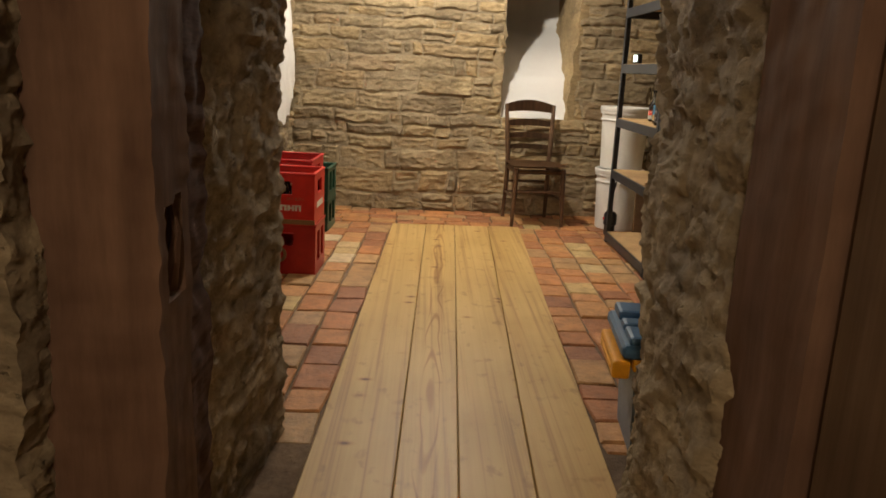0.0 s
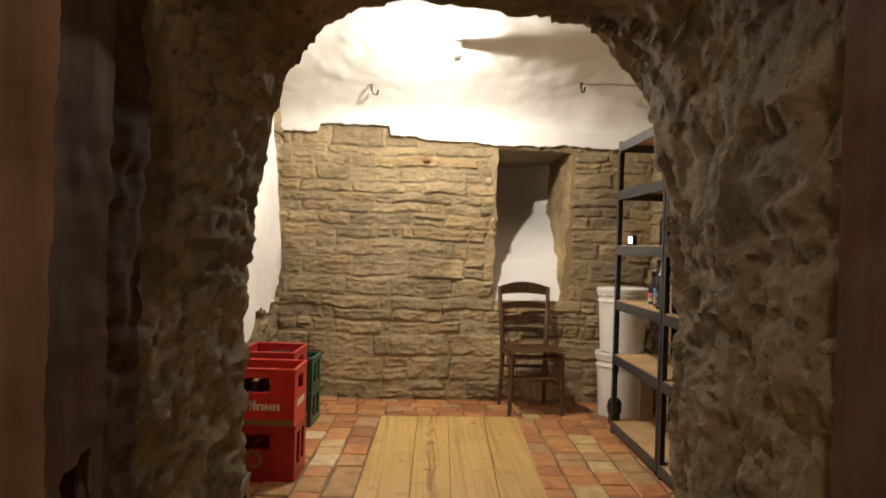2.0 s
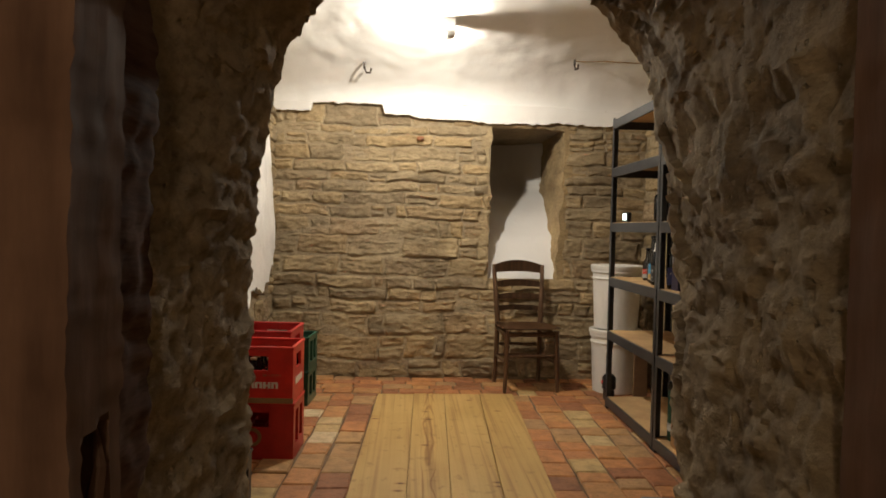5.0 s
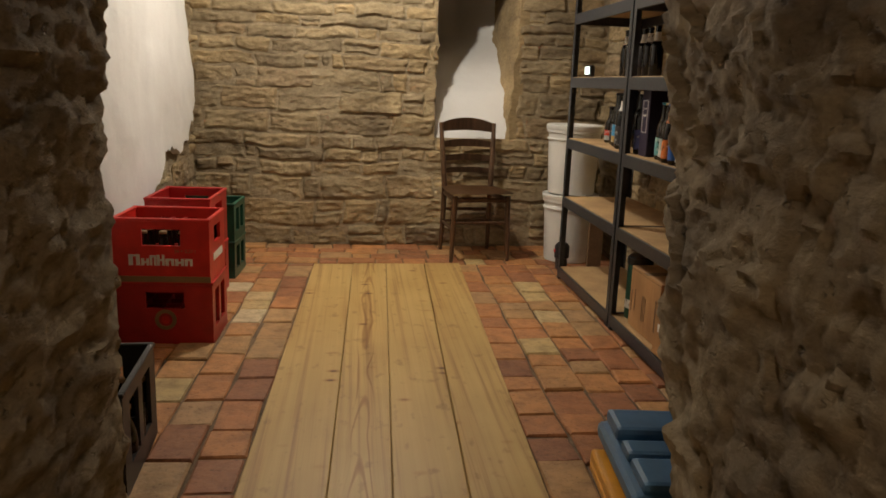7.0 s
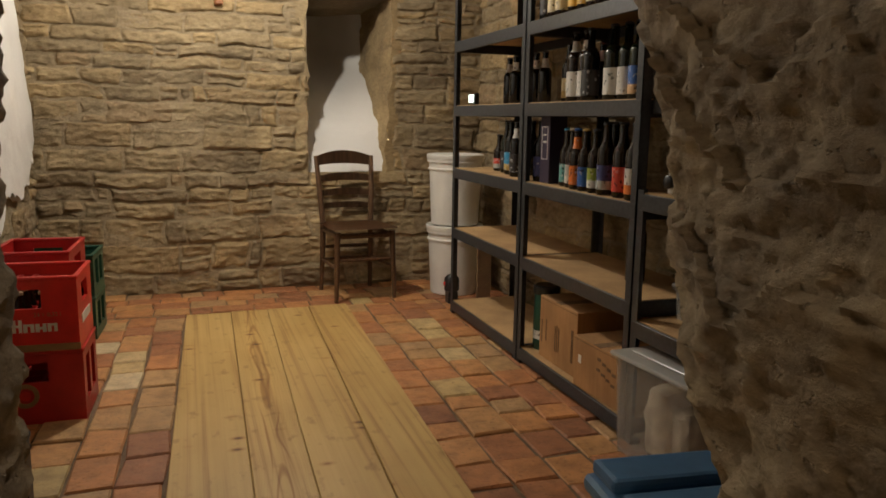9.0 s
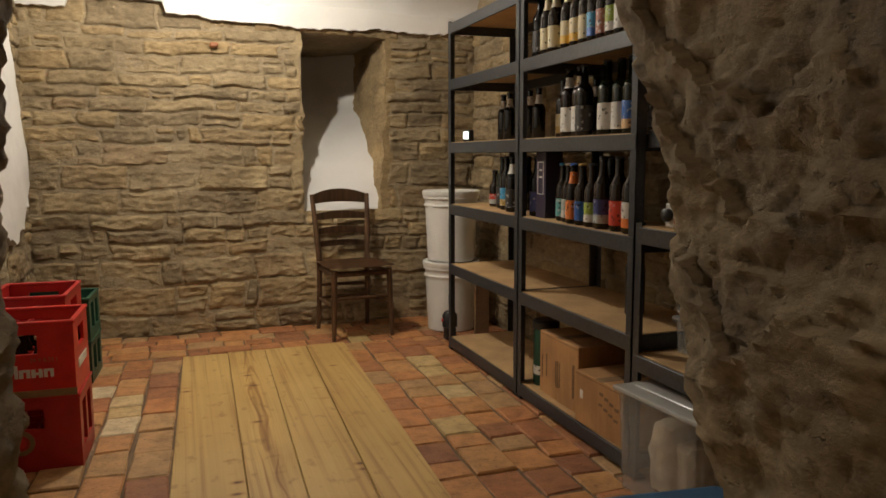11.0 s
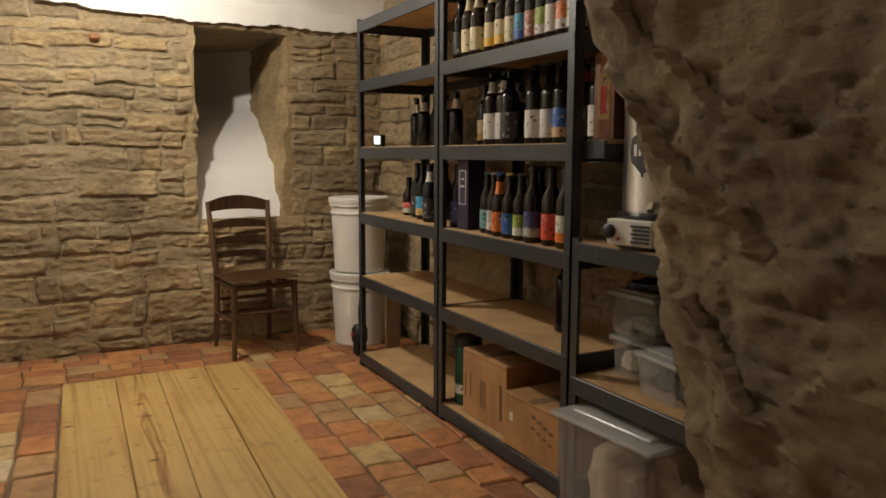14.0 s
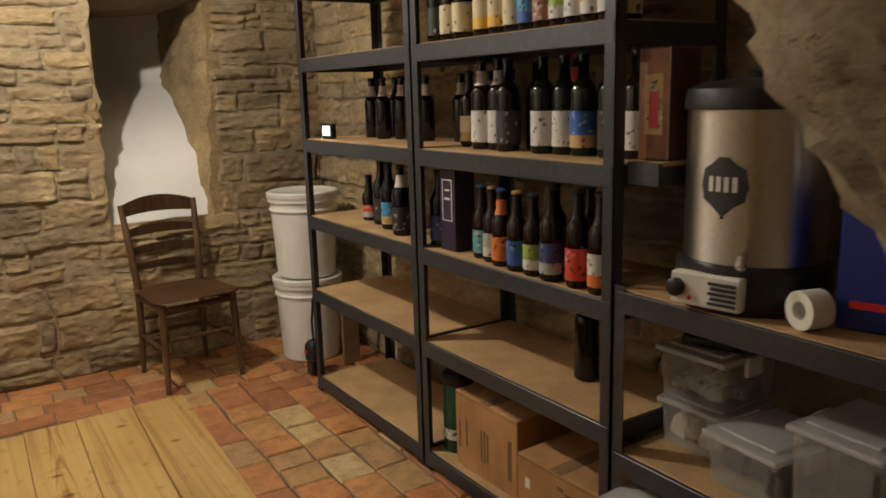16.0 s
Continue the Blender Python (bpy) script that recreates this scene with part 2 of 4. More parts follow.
LAMP_WHITE = plain("white_lamp_plastic", (0.75, 0.73, 0.7), 0.4)
FOIL = plain("dark_crinkled_foil", (0.03, 0.03, 0.035), 0.2, 0.6, 0.5, 60, 0.8)
POWDER = plain("cream_packets", (0.68, 0.6, 0.48), 0.7, 0, 0.3, 14, 0.6)
CARTON_BLUE = plain("blue_carton", (0.015, 0.03, 0.22), 0.45)
CARTON_ORANGE = plain("orange_brown_carton", (0.22, 0.075, 0.022), 0.5, 0, 0.4, 20)
# brown carton sides, with the shade on them darkened into the colour
CARTON_SHADED = plain("shaded_brown_carton", (0.07, 0.028, 0.015), 0.5, 0, 0.3, 20)
CARTON_PURPLE = plain("dark_purple_gift_carton", (0.03, 0.022, 0.05), 0.45)


def glow(name, colour, strength):
    m, n, l, b = material(name)
    b.inputs["Base Color"].default_value = (0.8, 0.8, 0.8, 1)
    b.inputs["Emission Color"].default_value, b.inputs["Emission Strength"].default_value = (*colour, 1), strength
    return m


SCREEN = glow("lit_display", (0.8, 1.0, 0.9), 2.2)
BULB_GLOW = glow("glowing_bulb", (1.0, 0.8, 0.55), 60.0)
def label_material(name, colour):
    m, n, l, b = material(name, 0.5)
    o, c, add = n.new("ShaderNodeObjectInfo"), n.new("ShaderNodeTexCoord"), n.new("ShaderNodeVectorMath")
    add.operation = "ADD"
    l.new(c.outputs["Object"], add.inputs[0])
    l.new(o.outputs["Random"], add.inputs[1])
    v = n.new("ShaderNodeTexVoronoi")
    v.inputs["Scale"].default_value = 110
    l.new(add.outputs[0], v.inputs["Vector"])
    sep = n.new("ShaderNodeSeparateColor")
    l.new(v.outputs["Color"], sep.inputs[0])
    pale = tuple(min(0.6, 0.45 * q + 0.3) for q in colour)
    deep = tuple(0.22 * q for q in colour)
    l.new(ramp(n, l, sep.outputs[0], [(0.0, deep), (0.05, deep), (0.07, colour), (0.93, colour), (0.95, pale), (1.0, pale)]), b.inputs["Base Color"])
    return m


LABELS = {k: label_material("label_" + k, tuple(0.92 * c for c in v)) for k, v in dict(
    cream=(0.62, 0.53, 0.33), yellow=(0.75, 0.45, 0.06), blue=(0.03, 0.12, 0.42), sky=(0.05, 0.3, 0.55), teal=(0.12, 0.36, 0.36),
    white=(0.66, 0.64, 0.6), orange=(0.75, 0.2, 0.03), red=(0.62, 0.06, 0.03), lime=(0.3, 0.4, 0.06), grey=(0.42, 0.45, 0.43),
    rust=(0.36, 0.14, 0.1), navy=(0.05, 0.06, 0.2), sand=(0.62, 0.4, 0.2), dark=(0.035, 0.03, 0.03), gold=(0.5, 0.33, 0.1)).items()}


# ---- mesh helpers ----
def part(name, bm, mat, parent=None, label="", smooth=False):
    me = bpy.data.meshes.new(name)
    bm.normal_update()
    bm.to_mesh(me)
    bm.free()
    for p in me.polygons:
        p.use_smooth = smooth
    if smooth:
        me.set_sharp_from_angle(angle=radians(42))
    me.materials.append(mat)
    ob = new(name, me)
    if parent:
        ob.parent = parent
    return tagged(ob, label)


def thing(name, x, y, z, rz, label, category, group="", kind=""):
    ob = new(name)
    ob.empty_display_size = 0.05
    ob.matrix_basis = pose(x, y, z, 0, 0, rz)
    return tagged(ob, label, category, group, kind)


def block(x0, x1, y0, y1, z0, z1, bevel=0.0, bm=None, segments=1):
    bm = bm or bmesh.new()
    own = bmesh.ops.create_cube(bm, size=1.0)["verts"]
    for v in own:
        v.co = ((x0 + x1) / 2 + v.co.x * (x1 - x0), (y0 + y1) / 2 + v.co.y * (y1 - y0), (z0 + z1) / 2 + v.co.z * (z1 - z0))
    if bevel:
        edges = list({e for v in own for e in v.link_edges})
        bmesh.ops.bevel(bm, geom=edges, offset=bevel, segments=segments, affect="EDGES", profile=0.6)
    return bm


def lathe(profile, steps=24, bm=None, close=True):
    bm = bm or bmesh.new()
    rings = []
    for r, z in profile:
        rings.append([bm.verts.new((r * math.cos(2 * math.pi * k / steps), r * math.sin(2 * math.pi * k / steps), z)) for k in range(steps)])
    for a, b in zip(rings, rings[1:]):
        for k in range(steps):
            bm.faces.new((a[k], a[(k + 1) % steps], b[(k + 1) % steps], b[k]))
    if close:
        bm.faces.new(rings[0][::-1])
        bm.faces.new(rings[-1])
    return bm


def tube(points, radius, steps=8, bm=None, radii=None):
    bm = bm or bmesh.new()
    pts, rings = [Vector(p) for p in points], []
    for k, p in enumerate(pts):
        d = (pts[min(k + 1, len(pts) - 1)] - pts[max(k - 1, 0)]).normalized()
        side = d.cross(Vector((0, 0, 1)) if abs(d.z) < 0.9 else Vector((0, 1, 0))).normalized()
        up, r = side.cross(d), radii[k] if radii else radius
        rings.append([bm.verts.new(p + r * (math.cos(2 * math.pi * j / steps) * side + math.sin(2 * math.pi * j / steps) * up)) for j in range(steps)])
    for a, b in zip(rings, rings[1:]):
        for j in range(steps):
            bm.faces.new((a[j], a[(j + 1) % steps], b[(j + 1) % steps], b[j]))
    bm.faces.new(rings[0][::-1])
    bm.faces.new(rings[-1])
    bmesh.ops.recalc_face_normals(bm, faces=bm.faces[:])
    return bm


def grid(rows):
    """A sheet from rows of places."""
    bm = bmesh.new()
    vs = [[bm.verts.new(p) for p in row] for row in rows]
    for a, b in zip(vs, vs[1:]):
        for k in range(len(a) - 1):
            bm.faces.new((a[k], a[k + 1], b[k + 1], b[k]))
    return bm


def rough(p, amount, scale):
    return amount * noise.fractal(Vector(p) * scale, 1.0, 2.0, 4)


def letters(text, size):
    """Flat lettering in the built-in font, as a mesh."""
    curve = bpy.data.curves.new("letters", "FONT")
    curve.body, curve.size, curve.extrude = text, size, 0.0005
    holder = bpy.data.objects.new("letters", curve)
    me, bm = bpy.data.meshes.new_from_object(holder), bmesh.new()
    bm.from_mesh(me)
    bpy.data.objects.remove(holder)
    bpy.data.meshes.remove(me)
    return bm


# ---- the room ----
YB, XL, XR, YF = 5.825, -1.0, 1.76, 2.2     # back wall, left wall, right wall, front wall
NICHE = (0.59, 1.15, 0.74, 1.86)            # x from, x to, sill, lintel


def vault_z(y):
    if y > 4.6:
        return 2.0 + 0.35 * math.sqrt(max(0.0, 1 - ((y - 4.6) / 1.2) ** 2))
    return 2.35 - 0.33 * ((4.6 - y) / 2.7) ** 2


def vault_at(x, y):
    return vault_z(y) + rough((x, y, 0), 0.024, 1.3) + rough((x, y, 4), 0.006, 6)


def bent(u, z, seed):
    """Courses run in uneven, wavy lines."""
    return (u + 0.03 * noise.noise(Vector((z * 5.0, u * 2.0, seed))) + 0.012 * noise.noise(Vector((z * 17, u * 9, seed))),
            z + 0.03 * noise.noise(Vector((u * 2.1, z * 1.2, seed + 9))) + 0.012 * noise.noise(Vector((u * 9, z * 6, seed + 4))))


def face_relief(u, z, seed):
    strata = noise.noise(Vector((u * 4, z * 38, seed)))
    flake = abs(noise.noise(Vector((u * 9, z * 24, seed + 2))))
    return rough((u, z * 1.4, seed), 0.011, 5) + rough((u, z * 2.0, seed + 5), 0.009, 22) + 0.006 * strata - 0.006 * flake


def course_stones(parent, place, length, height, holes, seed, low=0.07, high=0.15):
    """Courses of rough stones on a wall; place(u, z, out) gives the world place."""
    rnd = random.Random(seed)
    z = 0.0
    while z < height - 0.03:
        h = rnd.uniform(low, high) * (1.25 - 0.4 * z / height)
        if z + h > height - 0.05:
            h = height - z
        u = -rnd.uniform(0, 0.2)
        while u < length:
            w = rnd.uniform(0.16, 0.5) if rnd.random() < 0.75 else rnd.uniform(0.07, 0.15)
            spans, v = [(z, z + h)], u + w
            if w < 0.3 and rnd.random() < 0.2:
                m = z + h * rnd.uniform(0.4, 0.6)
                spans = [(z, m), (m, z + h)]
            for lo, hi in spans:
                a, b = max(0, u), min(length, v)
                for hu0, hu1, hz0, hz1 in holes:
                    if lo < hz1 - 0.03 and hi > hz0 + 0.03:
                        if hu0 - 0.02 <= a and b <= hu1 + 0.02:
                            a = b
                        elif a < hu0 < b:
                            b = hu0
                        elif a < hu1 < b:
                            a = hu1
                if b - a < 0.035:
                    continue
                gap, proud = rnd.uniform(0.003, 0.008), rnd.uniform(-0.006, 0.012)
                tilt, lean = rnd.uniform(-0.012, 0.012), rnd.uniform(-0.012, 0.012)
                nu, nz = max(4, int((b - a) / 0.0125)), max(3, int((hi - lo) / 0.011))
                rows = []
                for j in range(-1, nz + 2):
                    row = []
                    for i in range(-1, nu + 2):
                        p, q = min(1, max(0, i / nu)), min(1, max(0, j / nz))
                        uu, zz = bent(a + gap + (b - a - 2 * gap) * p, lo + gap + (hi - lo - 2 * gap) * q, seed)
                        edge = min(p * (b - a), (1 - p) * (b - a), q * (hi - lo), (1 - q) * (hi - lo))
                        out = 0.012 + proud + tilt * (p - 0.5) + lean * (q - 0.5) - 0.011 * max(0, 1 - edge / 0.014) ** 1.3 + face_relief(uu, zz, seed)
                        if i in (-1, nu + 1) or j in (-1, nz + 1):
                            out = -0.05
                        row.append(place(uu, zz, out))
                    rows.append(row)
                part("stone", grid(rows), STONE, parent, smooth=True)
            u += w
        z += h


def slab_with_hole(x0, x1, z0, z1, hole, y0, y1):
    hx0, hx1, hz0, hz1 = hole
    bm = block(x0, hx0, y0, y1, z0, z1)
    block(hx1, x1, y0, y1, z0, z1, bm=bm)
    block(hx0, hx1, y0, y1, z0, hz0, bm=bm)
    block(hx0, hx1, y0, y1, hz1, z1, bm=bm)
    return bm


wall_north = part("wall_north", slab_with_hole(XL - 0.3, XR + 0.3, -0.1, 2.9, NICHE, YB + 0.0, YB + 0.5), MORTAR)
tagged(wall_north, "rough yellow-brown sandstone wall laid in uneven courses", "wall", kind="structure")
wall_west = part("wall_west", block(XL - 0.3, XL, YF - 1.4, YB, -0.1, 2.9), MORTAR)
tagged(wall_west, "sandstone rubble wall, white plaster above", "wall", kind="structure")
wall_east = part("wall_east", block(XR, XR + 0.3, YF - 1.4, YB, -0.1, 2.9), MORTAR)
tagged(wall_east, "rough sandstone wall behind the metal shelves", "wall", kind="structure")

# the sloping back of the niche, white plaster
SLOPE = [(0.74, 0.03), (1.04, 0.19), (1.24, 0.5), (1.35, 0.76), (1.46, 1.0), (1.6, 1.1), (2.0, 1.15)]    # height, depth


def along(table, y):
    for (y0, x0), (y1, x1) in zip(table, table[1:]):
        if y <= y1:
            return x0 + (x1 - x0) * max(0, (y - y0)) / (y1 - y0)
    return table[-1][1]


rows = []
for j in range(31):
    t = j / 30
    z = NICHE[2] - 0.0 + (NICHE[3] + 0.12 - NICHE[2]) * t
    row = []
    for i in range(13):
        x = NICHE[0] - 0.05 + (NICHE[1] - NICHE[0] + 0.08) * i / 12
        row.append((x, YB + along(SLOPE, z) * (1 - 0.22 * min(1, max(0, (x - 0.85) / 0.25))) + rough((i * 0.1, 0, z), 0.012, 4), z))
    rows.append(row)
niche_back = part("niche_back", grid(rows), PLASTER, wall_north, "white plastered sloping back of the niche", True)
part("niche_lintel", block(NICHE[0] - 0.04, NICHE[1] + 0.04, YB - 0.004, YB + 1.6, NICHE[3] - 0.012, NICHE[3] + 0.05, 0.012), MORTAR, wall_north)


def jamb(outer, inner, sign):
    """A rough reveal that splays inwards; outer and inner give x from the height 0 to 1."""
    rows = []
    for j in range(40):
        t = j / 39
        z = NICHE[2] - 0.02 + (NICHE[3] - NICHE[2] + 0.04) * t
        row = [(outer(t) + sign * 0.07, YB - 0.006, z)]
        for i in range(22):
            d = 1.55 * (i / 21) ** 1.8
            x = outer(t) + (inner(t) - outer(t)) * min(1, d / 0.2)
            row.append((x + sign * (rough((x, d * 1.2, z), 0.02, 7) + rough((x, d, z), 0.01, 24)), YB - 0.018 + d, z))
        rows.append(row)
    return grid(rows)


part("niche_reveal", jamb(lambda t: NICHE[0] - 0.005, lambda t: NICHE[0] - 0.012, -1), STONE, wall_north, "", True)
part("niche_reveal", jamb(lambda t: 1.095 + 0.05 * t, lambda t: 1.05 + 0.075 * t, 1), STONE, wall_north, "", True)

# white plaster on the left wall, with a ragged lower and right edge
def plaster_low(y):
    table = [(2.2, 0.5), (3.3, 0.47), (4.2, 0.42), (4.45, 0.44), (4.62, 0.47), (4.8, 0.56), (5.0, 0.7), (5.2, 0.66), (5.45, 0.74), (5.6, 0.8), (5.78, 0.92)]
    for (y0, z0), (y1, z1) in zip(table, table[1:]):
        if y <= y1:
            return z0 + (z1 - z0) * (y - y0) / (y1 - y0) + rough((y, 3, 1), 0.05, 6) + rough((y, 5, 1), 0.02, 25)
    return 1.0


rows = []
for k in range(133):
    y = 2.2 + 3.58 * k / 132
    lo = plaster_low(y)
    row = [(XL - 0.02, y, lo)]
    for j in range(41):
        z = lo + (2.3 - lo) * j / 40
        slope = max(0, (y - 5.0) / 0.78) * (0.45 * (z - 0.92) + rough((z, 8, 2), 0.05, 5) + rough((z, 2, 2), 0.02, 24))
        row.append((XL + 0.042 + rough((0, y, z), 0.012, 3), y - slope, z))
    rows.append(row)
rows.append([(XL - 0.02, p[1] + 0.004, p[2]) for p in rows[-1]])
part("wall_plaster", grid(rows), PLASTER, wall_west, "white plaster with a ragged edge", True)

# the plastered vault
rows = []
for j in range(61):
    u = j / 60
    row = []
    for i in range(161):
        x = XL - 0.1 + (XR - XL + 0.2) * i / 160
        y = 1.9 + (YB + 0.02 - 1.9) * (1 - (1 - u) ** 1.6)
        row.append((x, y, vault_at(x, y)))
    rows.append(row)
rows.append([(p[0], YB - 0.062, p[2] - 0.004) for p in rows.pop()])
edge = []
for i, p in enumerate(rows[-1]):
    x = p[0]
    z = 1.93 + 0.06 * (-0.72 < x < -0.2) - 0.05 * min(1, max(0, (x + 0.2) / 0.6)) + rough((x, 7, 1), 0.016, 4) + rough((x, 3, 1), 0.012, 22)
    edge.append((x, YB - 0.058 + rough((x, 1, 6), 0.006, 9), min(z, p[2] - 0.01)))
rows.append(edge)
rows.append([(x, YB + 0.02, z + 0.006) for x, y, z in edge])
ceiling = part("ceiling", grid(rows), PLASTER, smooth=True)
tagged(ceiling, "low white plastered cellar vault", "ceiling", kind="structure")
roof = part("vault_cover", block(XL - 0.3, XR + 0.3, 0.7, YB + 0.5, 2.9, 3.0), MORTAR)
tagged(roof, "stone mass above the vault", "ceiling", kind="structure")

# the thick front wall with its arched passage, one rough skin
LEFT = [(0.98, -0.56), (1.24, -0.54), (1.32, -0.42), (1.55, -0.375), (1.75, -0.358)]
RIGHT = [(0.98, 0.56), (1.02, 0.53), (1.45, 0.56), (1.7, 0.61), (1.86, 0.65)]


def section(y, grow, n_wall=120, n_arch=150):
    """One cross-section of the passage, widened by grow."""
    xl, xr = along(LEFT, y) - grow, along(RIGHT, y) + grow
    spring, crown = 1.28, 1.68 + 0.05 * min(1, max(0, y - 1.1)) + grow
    if grow:
        spring += grow * 0.5
    cx, half, pts = (xl + xr) / 2, (xr - xl) / 2, []
    for k in range(n_wall):
        pts.append((xl, y, spring * k / n_wall))
    for k in range(n_arch + 1):
        a = math.pi * (1 - k / n_arch)
        c, s = math.cos(a), math.sin(a)
        pts.append((cx + half * math.copysign(abs(c) ** 0.6, c), y, spring + (crown - spring) * abs(s) ** 0.72))
    for k in range(n_wall):
        pts.append((xr, y, spring * (1 - (k + 1) / n_wall)))
    return pts


def skin():
    rows = []
    stations = [(0.98, 1.6), (0.98, 0.9), (0.98, 0.4), (0.98, 0.2), (0.98, 0.1), (0.98, 0.05), (0.982, 0.0)]
    stations += [(0.98 + 0.0094 * k, 0.0) for k in range(1, 81)]
    stations += [(1.74, 0.012), (1.76, 0.03), (1.78, 0.055), (1.8, 0.085), (1.82, 0.13), (1.835, 0.18), (1.85, 0.25), (1.87, 0.35), (1.88, 0.5), (1.9, 0.8), (1.9, 1.9)]
    for y, grow in stations:
        pts, row = section(y, grow), []
        for k, (x, yy, z) in enumerate(pts):
            right = max(0.0, min(1.0, (x - 0.0) / 0.5))
            high, top = min(1, max(0, (z - 0.4) / 0.5)), min(1, max(0, (z - 1.05) / 0.5))
            reach = min(1, max(0, (yy - 1.0) / 0.8)) ** 1.4
            extra = reach * right * (0.08 * high + 0.2 * top)
            yy2 = yy + reach * (0.34 * (1 - right) + right * (-0.08 + 0.32 * high * high * (3 - 2 * high) + 0.16 * top)) + extra
            p = Vector((x - 0.055 * right * (1 - high) + 0.22 * extra + (1 - right) * reach * 0.045 * min(1, max(0, (z - 1.06) / 0.42)), yy2, z + 0.15 * extra * top))
            n = Vector((math.copysign(1, (along(LEFT, 1.4) + along(RIGHT, 1.4)) / 2 - x) * (0.9 if z < 1.35 else 0.4), 0.0, -0.8 if z > 1.35 else 0))
            if grow > 0.04:
                n = Vector((0, -1 if y < 1 else 1, 0))
            strata = Vector((p.x, p.y * 0.8, p.z * 1.9))
            beds = p.z * 6.0 - p.y * 2.4 + 1.6 * noise.noise(p * 2.3) + 0.5 * noise.noise(p * 7)
            ledge = beds - math.floor(beds)
            layers = Vector((p.x, p.y * 0.55, p.z * 2.6))
            pit = max(0.0, noise.noise(Vector((p.x, p.y * 0.9, p.z * 1.2)) * 24) - 0.36)
            deep = 0.3 + 0.7 * min(1, max(0, (p.y - 1.35) / 0.4))
            tooled = noise.noise(Vector((p.x * 30, p.y * 62, p.z * 24))) + 0.6 * noise.noise(Vector((p.x * 60, p.y * 110, p.z * 50)))
            amount = (rough(p + Vector((3, 0, 0)), 0.012 + 0.028 * right * deep, 2.6) + 0.005 * tooled * (1.3 - deep) + rough(strata, 0.01 + 0.006 * right, 6) + 0.01 * abs(noise.noise(layers * 8)) - 0.008
                      + (0.02 + 0.018 * max(0, deep - 0.6)) * (ledge ** 1.6 - 0.4) * (0.3 + 0.7 * right) * deep + rough(strata, 0.01, 15) + rough(strata, 0.006, 44) - 0.03 * pit + rough(p, 0.003, 85)) * (1 if grow < 1 else 0.3)
            row.append(p + n * amount)
        rows.append(row)
    return grid(rows)


wall_south = part("wall_south", skin(), ROCK, smooth=True)
tagged(wall_south, "thick grey-brown rough-hewn stone wall with an arched passage", "wall", kind="structure")

# corridor behind the passage
bm = block(-1.7, -1.5, -2.2, 0.9, -0.1, 2.3)
block(1.5, 1.7, -2.2, 0.9, -0.1, 2.3, bm=bm)
block(-1.7, 1.7, -2.4, -2.2, -0.1, 2.3, bm=bm)
tagged(part("wall_corridor", bm, MORTAR), "dark stone corridor walls", "wall", kind="structure")
tagged(part("ceiling_corridor", block(-1.7, 1.7, -2.4, 0.95, 2.25, 2.4), PLASTER), "plastered corridor ceiling", "ceiling", kind="structure")
tagged(part("floor_corridor", block(-1.7, 1.7, -2.4, 0.9, -0.1, -0.004), MORTAR), "earthen corridor floor", "floor", kind="structure")

# timber door frame in front of the passage
door_frame = thing("door_frame", 0, 0, 0, 0, "old brown painted timber door frame with a latch notch", "door frame", kind="structure")


def hewn(x0, x1, y0, y1, z0, z1, seed, amount=0.008, marks=0.0, notch=None):
    """A timber with worn faces; marks: depth of the axe marks across it; notch: y and z range of a pocket in its +x face."""
    rows = []
    corners = [(x0, y1), (x0, y0), (x1, y0), (x1, y1)]
    for j in range(181):
        z = z0 + (z1 - z0) * j / 180
        row = []
        for (ax, ay), (bx, by) in zip(corners, corners[1:] + corners[:1]):
            for k in range(14):
                p = Vector((ax + (bx - ax) * k / 14, ay + (by - ay) * k / 14, z))
                d = rough(p + Vector((seed, 0, 0)), amount, 5) + rough(p * 1.0, amount * 0.4, 25)
                d += marks * noise.noise(Vector((p.x * 6, p.y * 6, z * 48 + seed)))
                if notch and ax == bx == x1 and notch[0] < p.y < notch[1] and notch[2] < z < notch[3] + 0.3 * (p.y - notch[0]):
                    p.x -= 0.05
                row.append((p.x + d, p.y + d, z))
        row.append(row[0])
        rows.append(row)
    bm = grid(rows)
    bmesh.ops.recalc_face_normals(bm, faces=bm.faces[:])
    return bm


part("post", hewn(-0.58, -0.378, 1.06, 1.22, 0, 2.2, 1, 0.005, 0.003, (1.1, 1.185, 0.69, 0.83)), OLD_TIMBER, door_frame, "", True)
part("rebate", hewn(-0.52, -0.4, 1.222, 1.4, 0, 2.2, 2, 0.012, 0.006), HEWN_TIMBER, door_frame, "hewn dark red-brown inner timber", True)
part("post", hewn(0.512, 0.68, 0.785, 1.03, 0, 2.2, 3, 0.006), OLD_TIMBER, door_frame, "", True)
part("lintel", block(-0.6, 0.7, 0.84, 0.99, 1.98, 2.18, 0.015), OLD_TIMBER, door_frame)
part("latch_tongue", tube([(-0.4, 1.165, 0.69), (-0.388, 1.158, 0.74), (-0.382, 1.162, 0.79), (-0.392, 1.172, 0.835)], 0.01, 6, radii=[0.016, 0.012, 0.009, 0.004]), OLD_TIMBER, door_frame, "splintered timber tongue")
door = thing("door_1", 0, 0, 0, 0, "brown plank door standing open at the passage", "door", kind="structure")
for k in range(5):
    part("board", block(0.53, 0.57, 0.765 - 0.172 * (k + 1), 0.765 - 0.172 * k - 0.005, 0.012, 1.95, 0.004), DOOR_WOOD, door)
for z in (0.35, 1.5):
    part("ledge", block(0.57, 0.6, -0.08, 0.755, z, z + 0.12, 0.004), DOOR_WOOD, door)

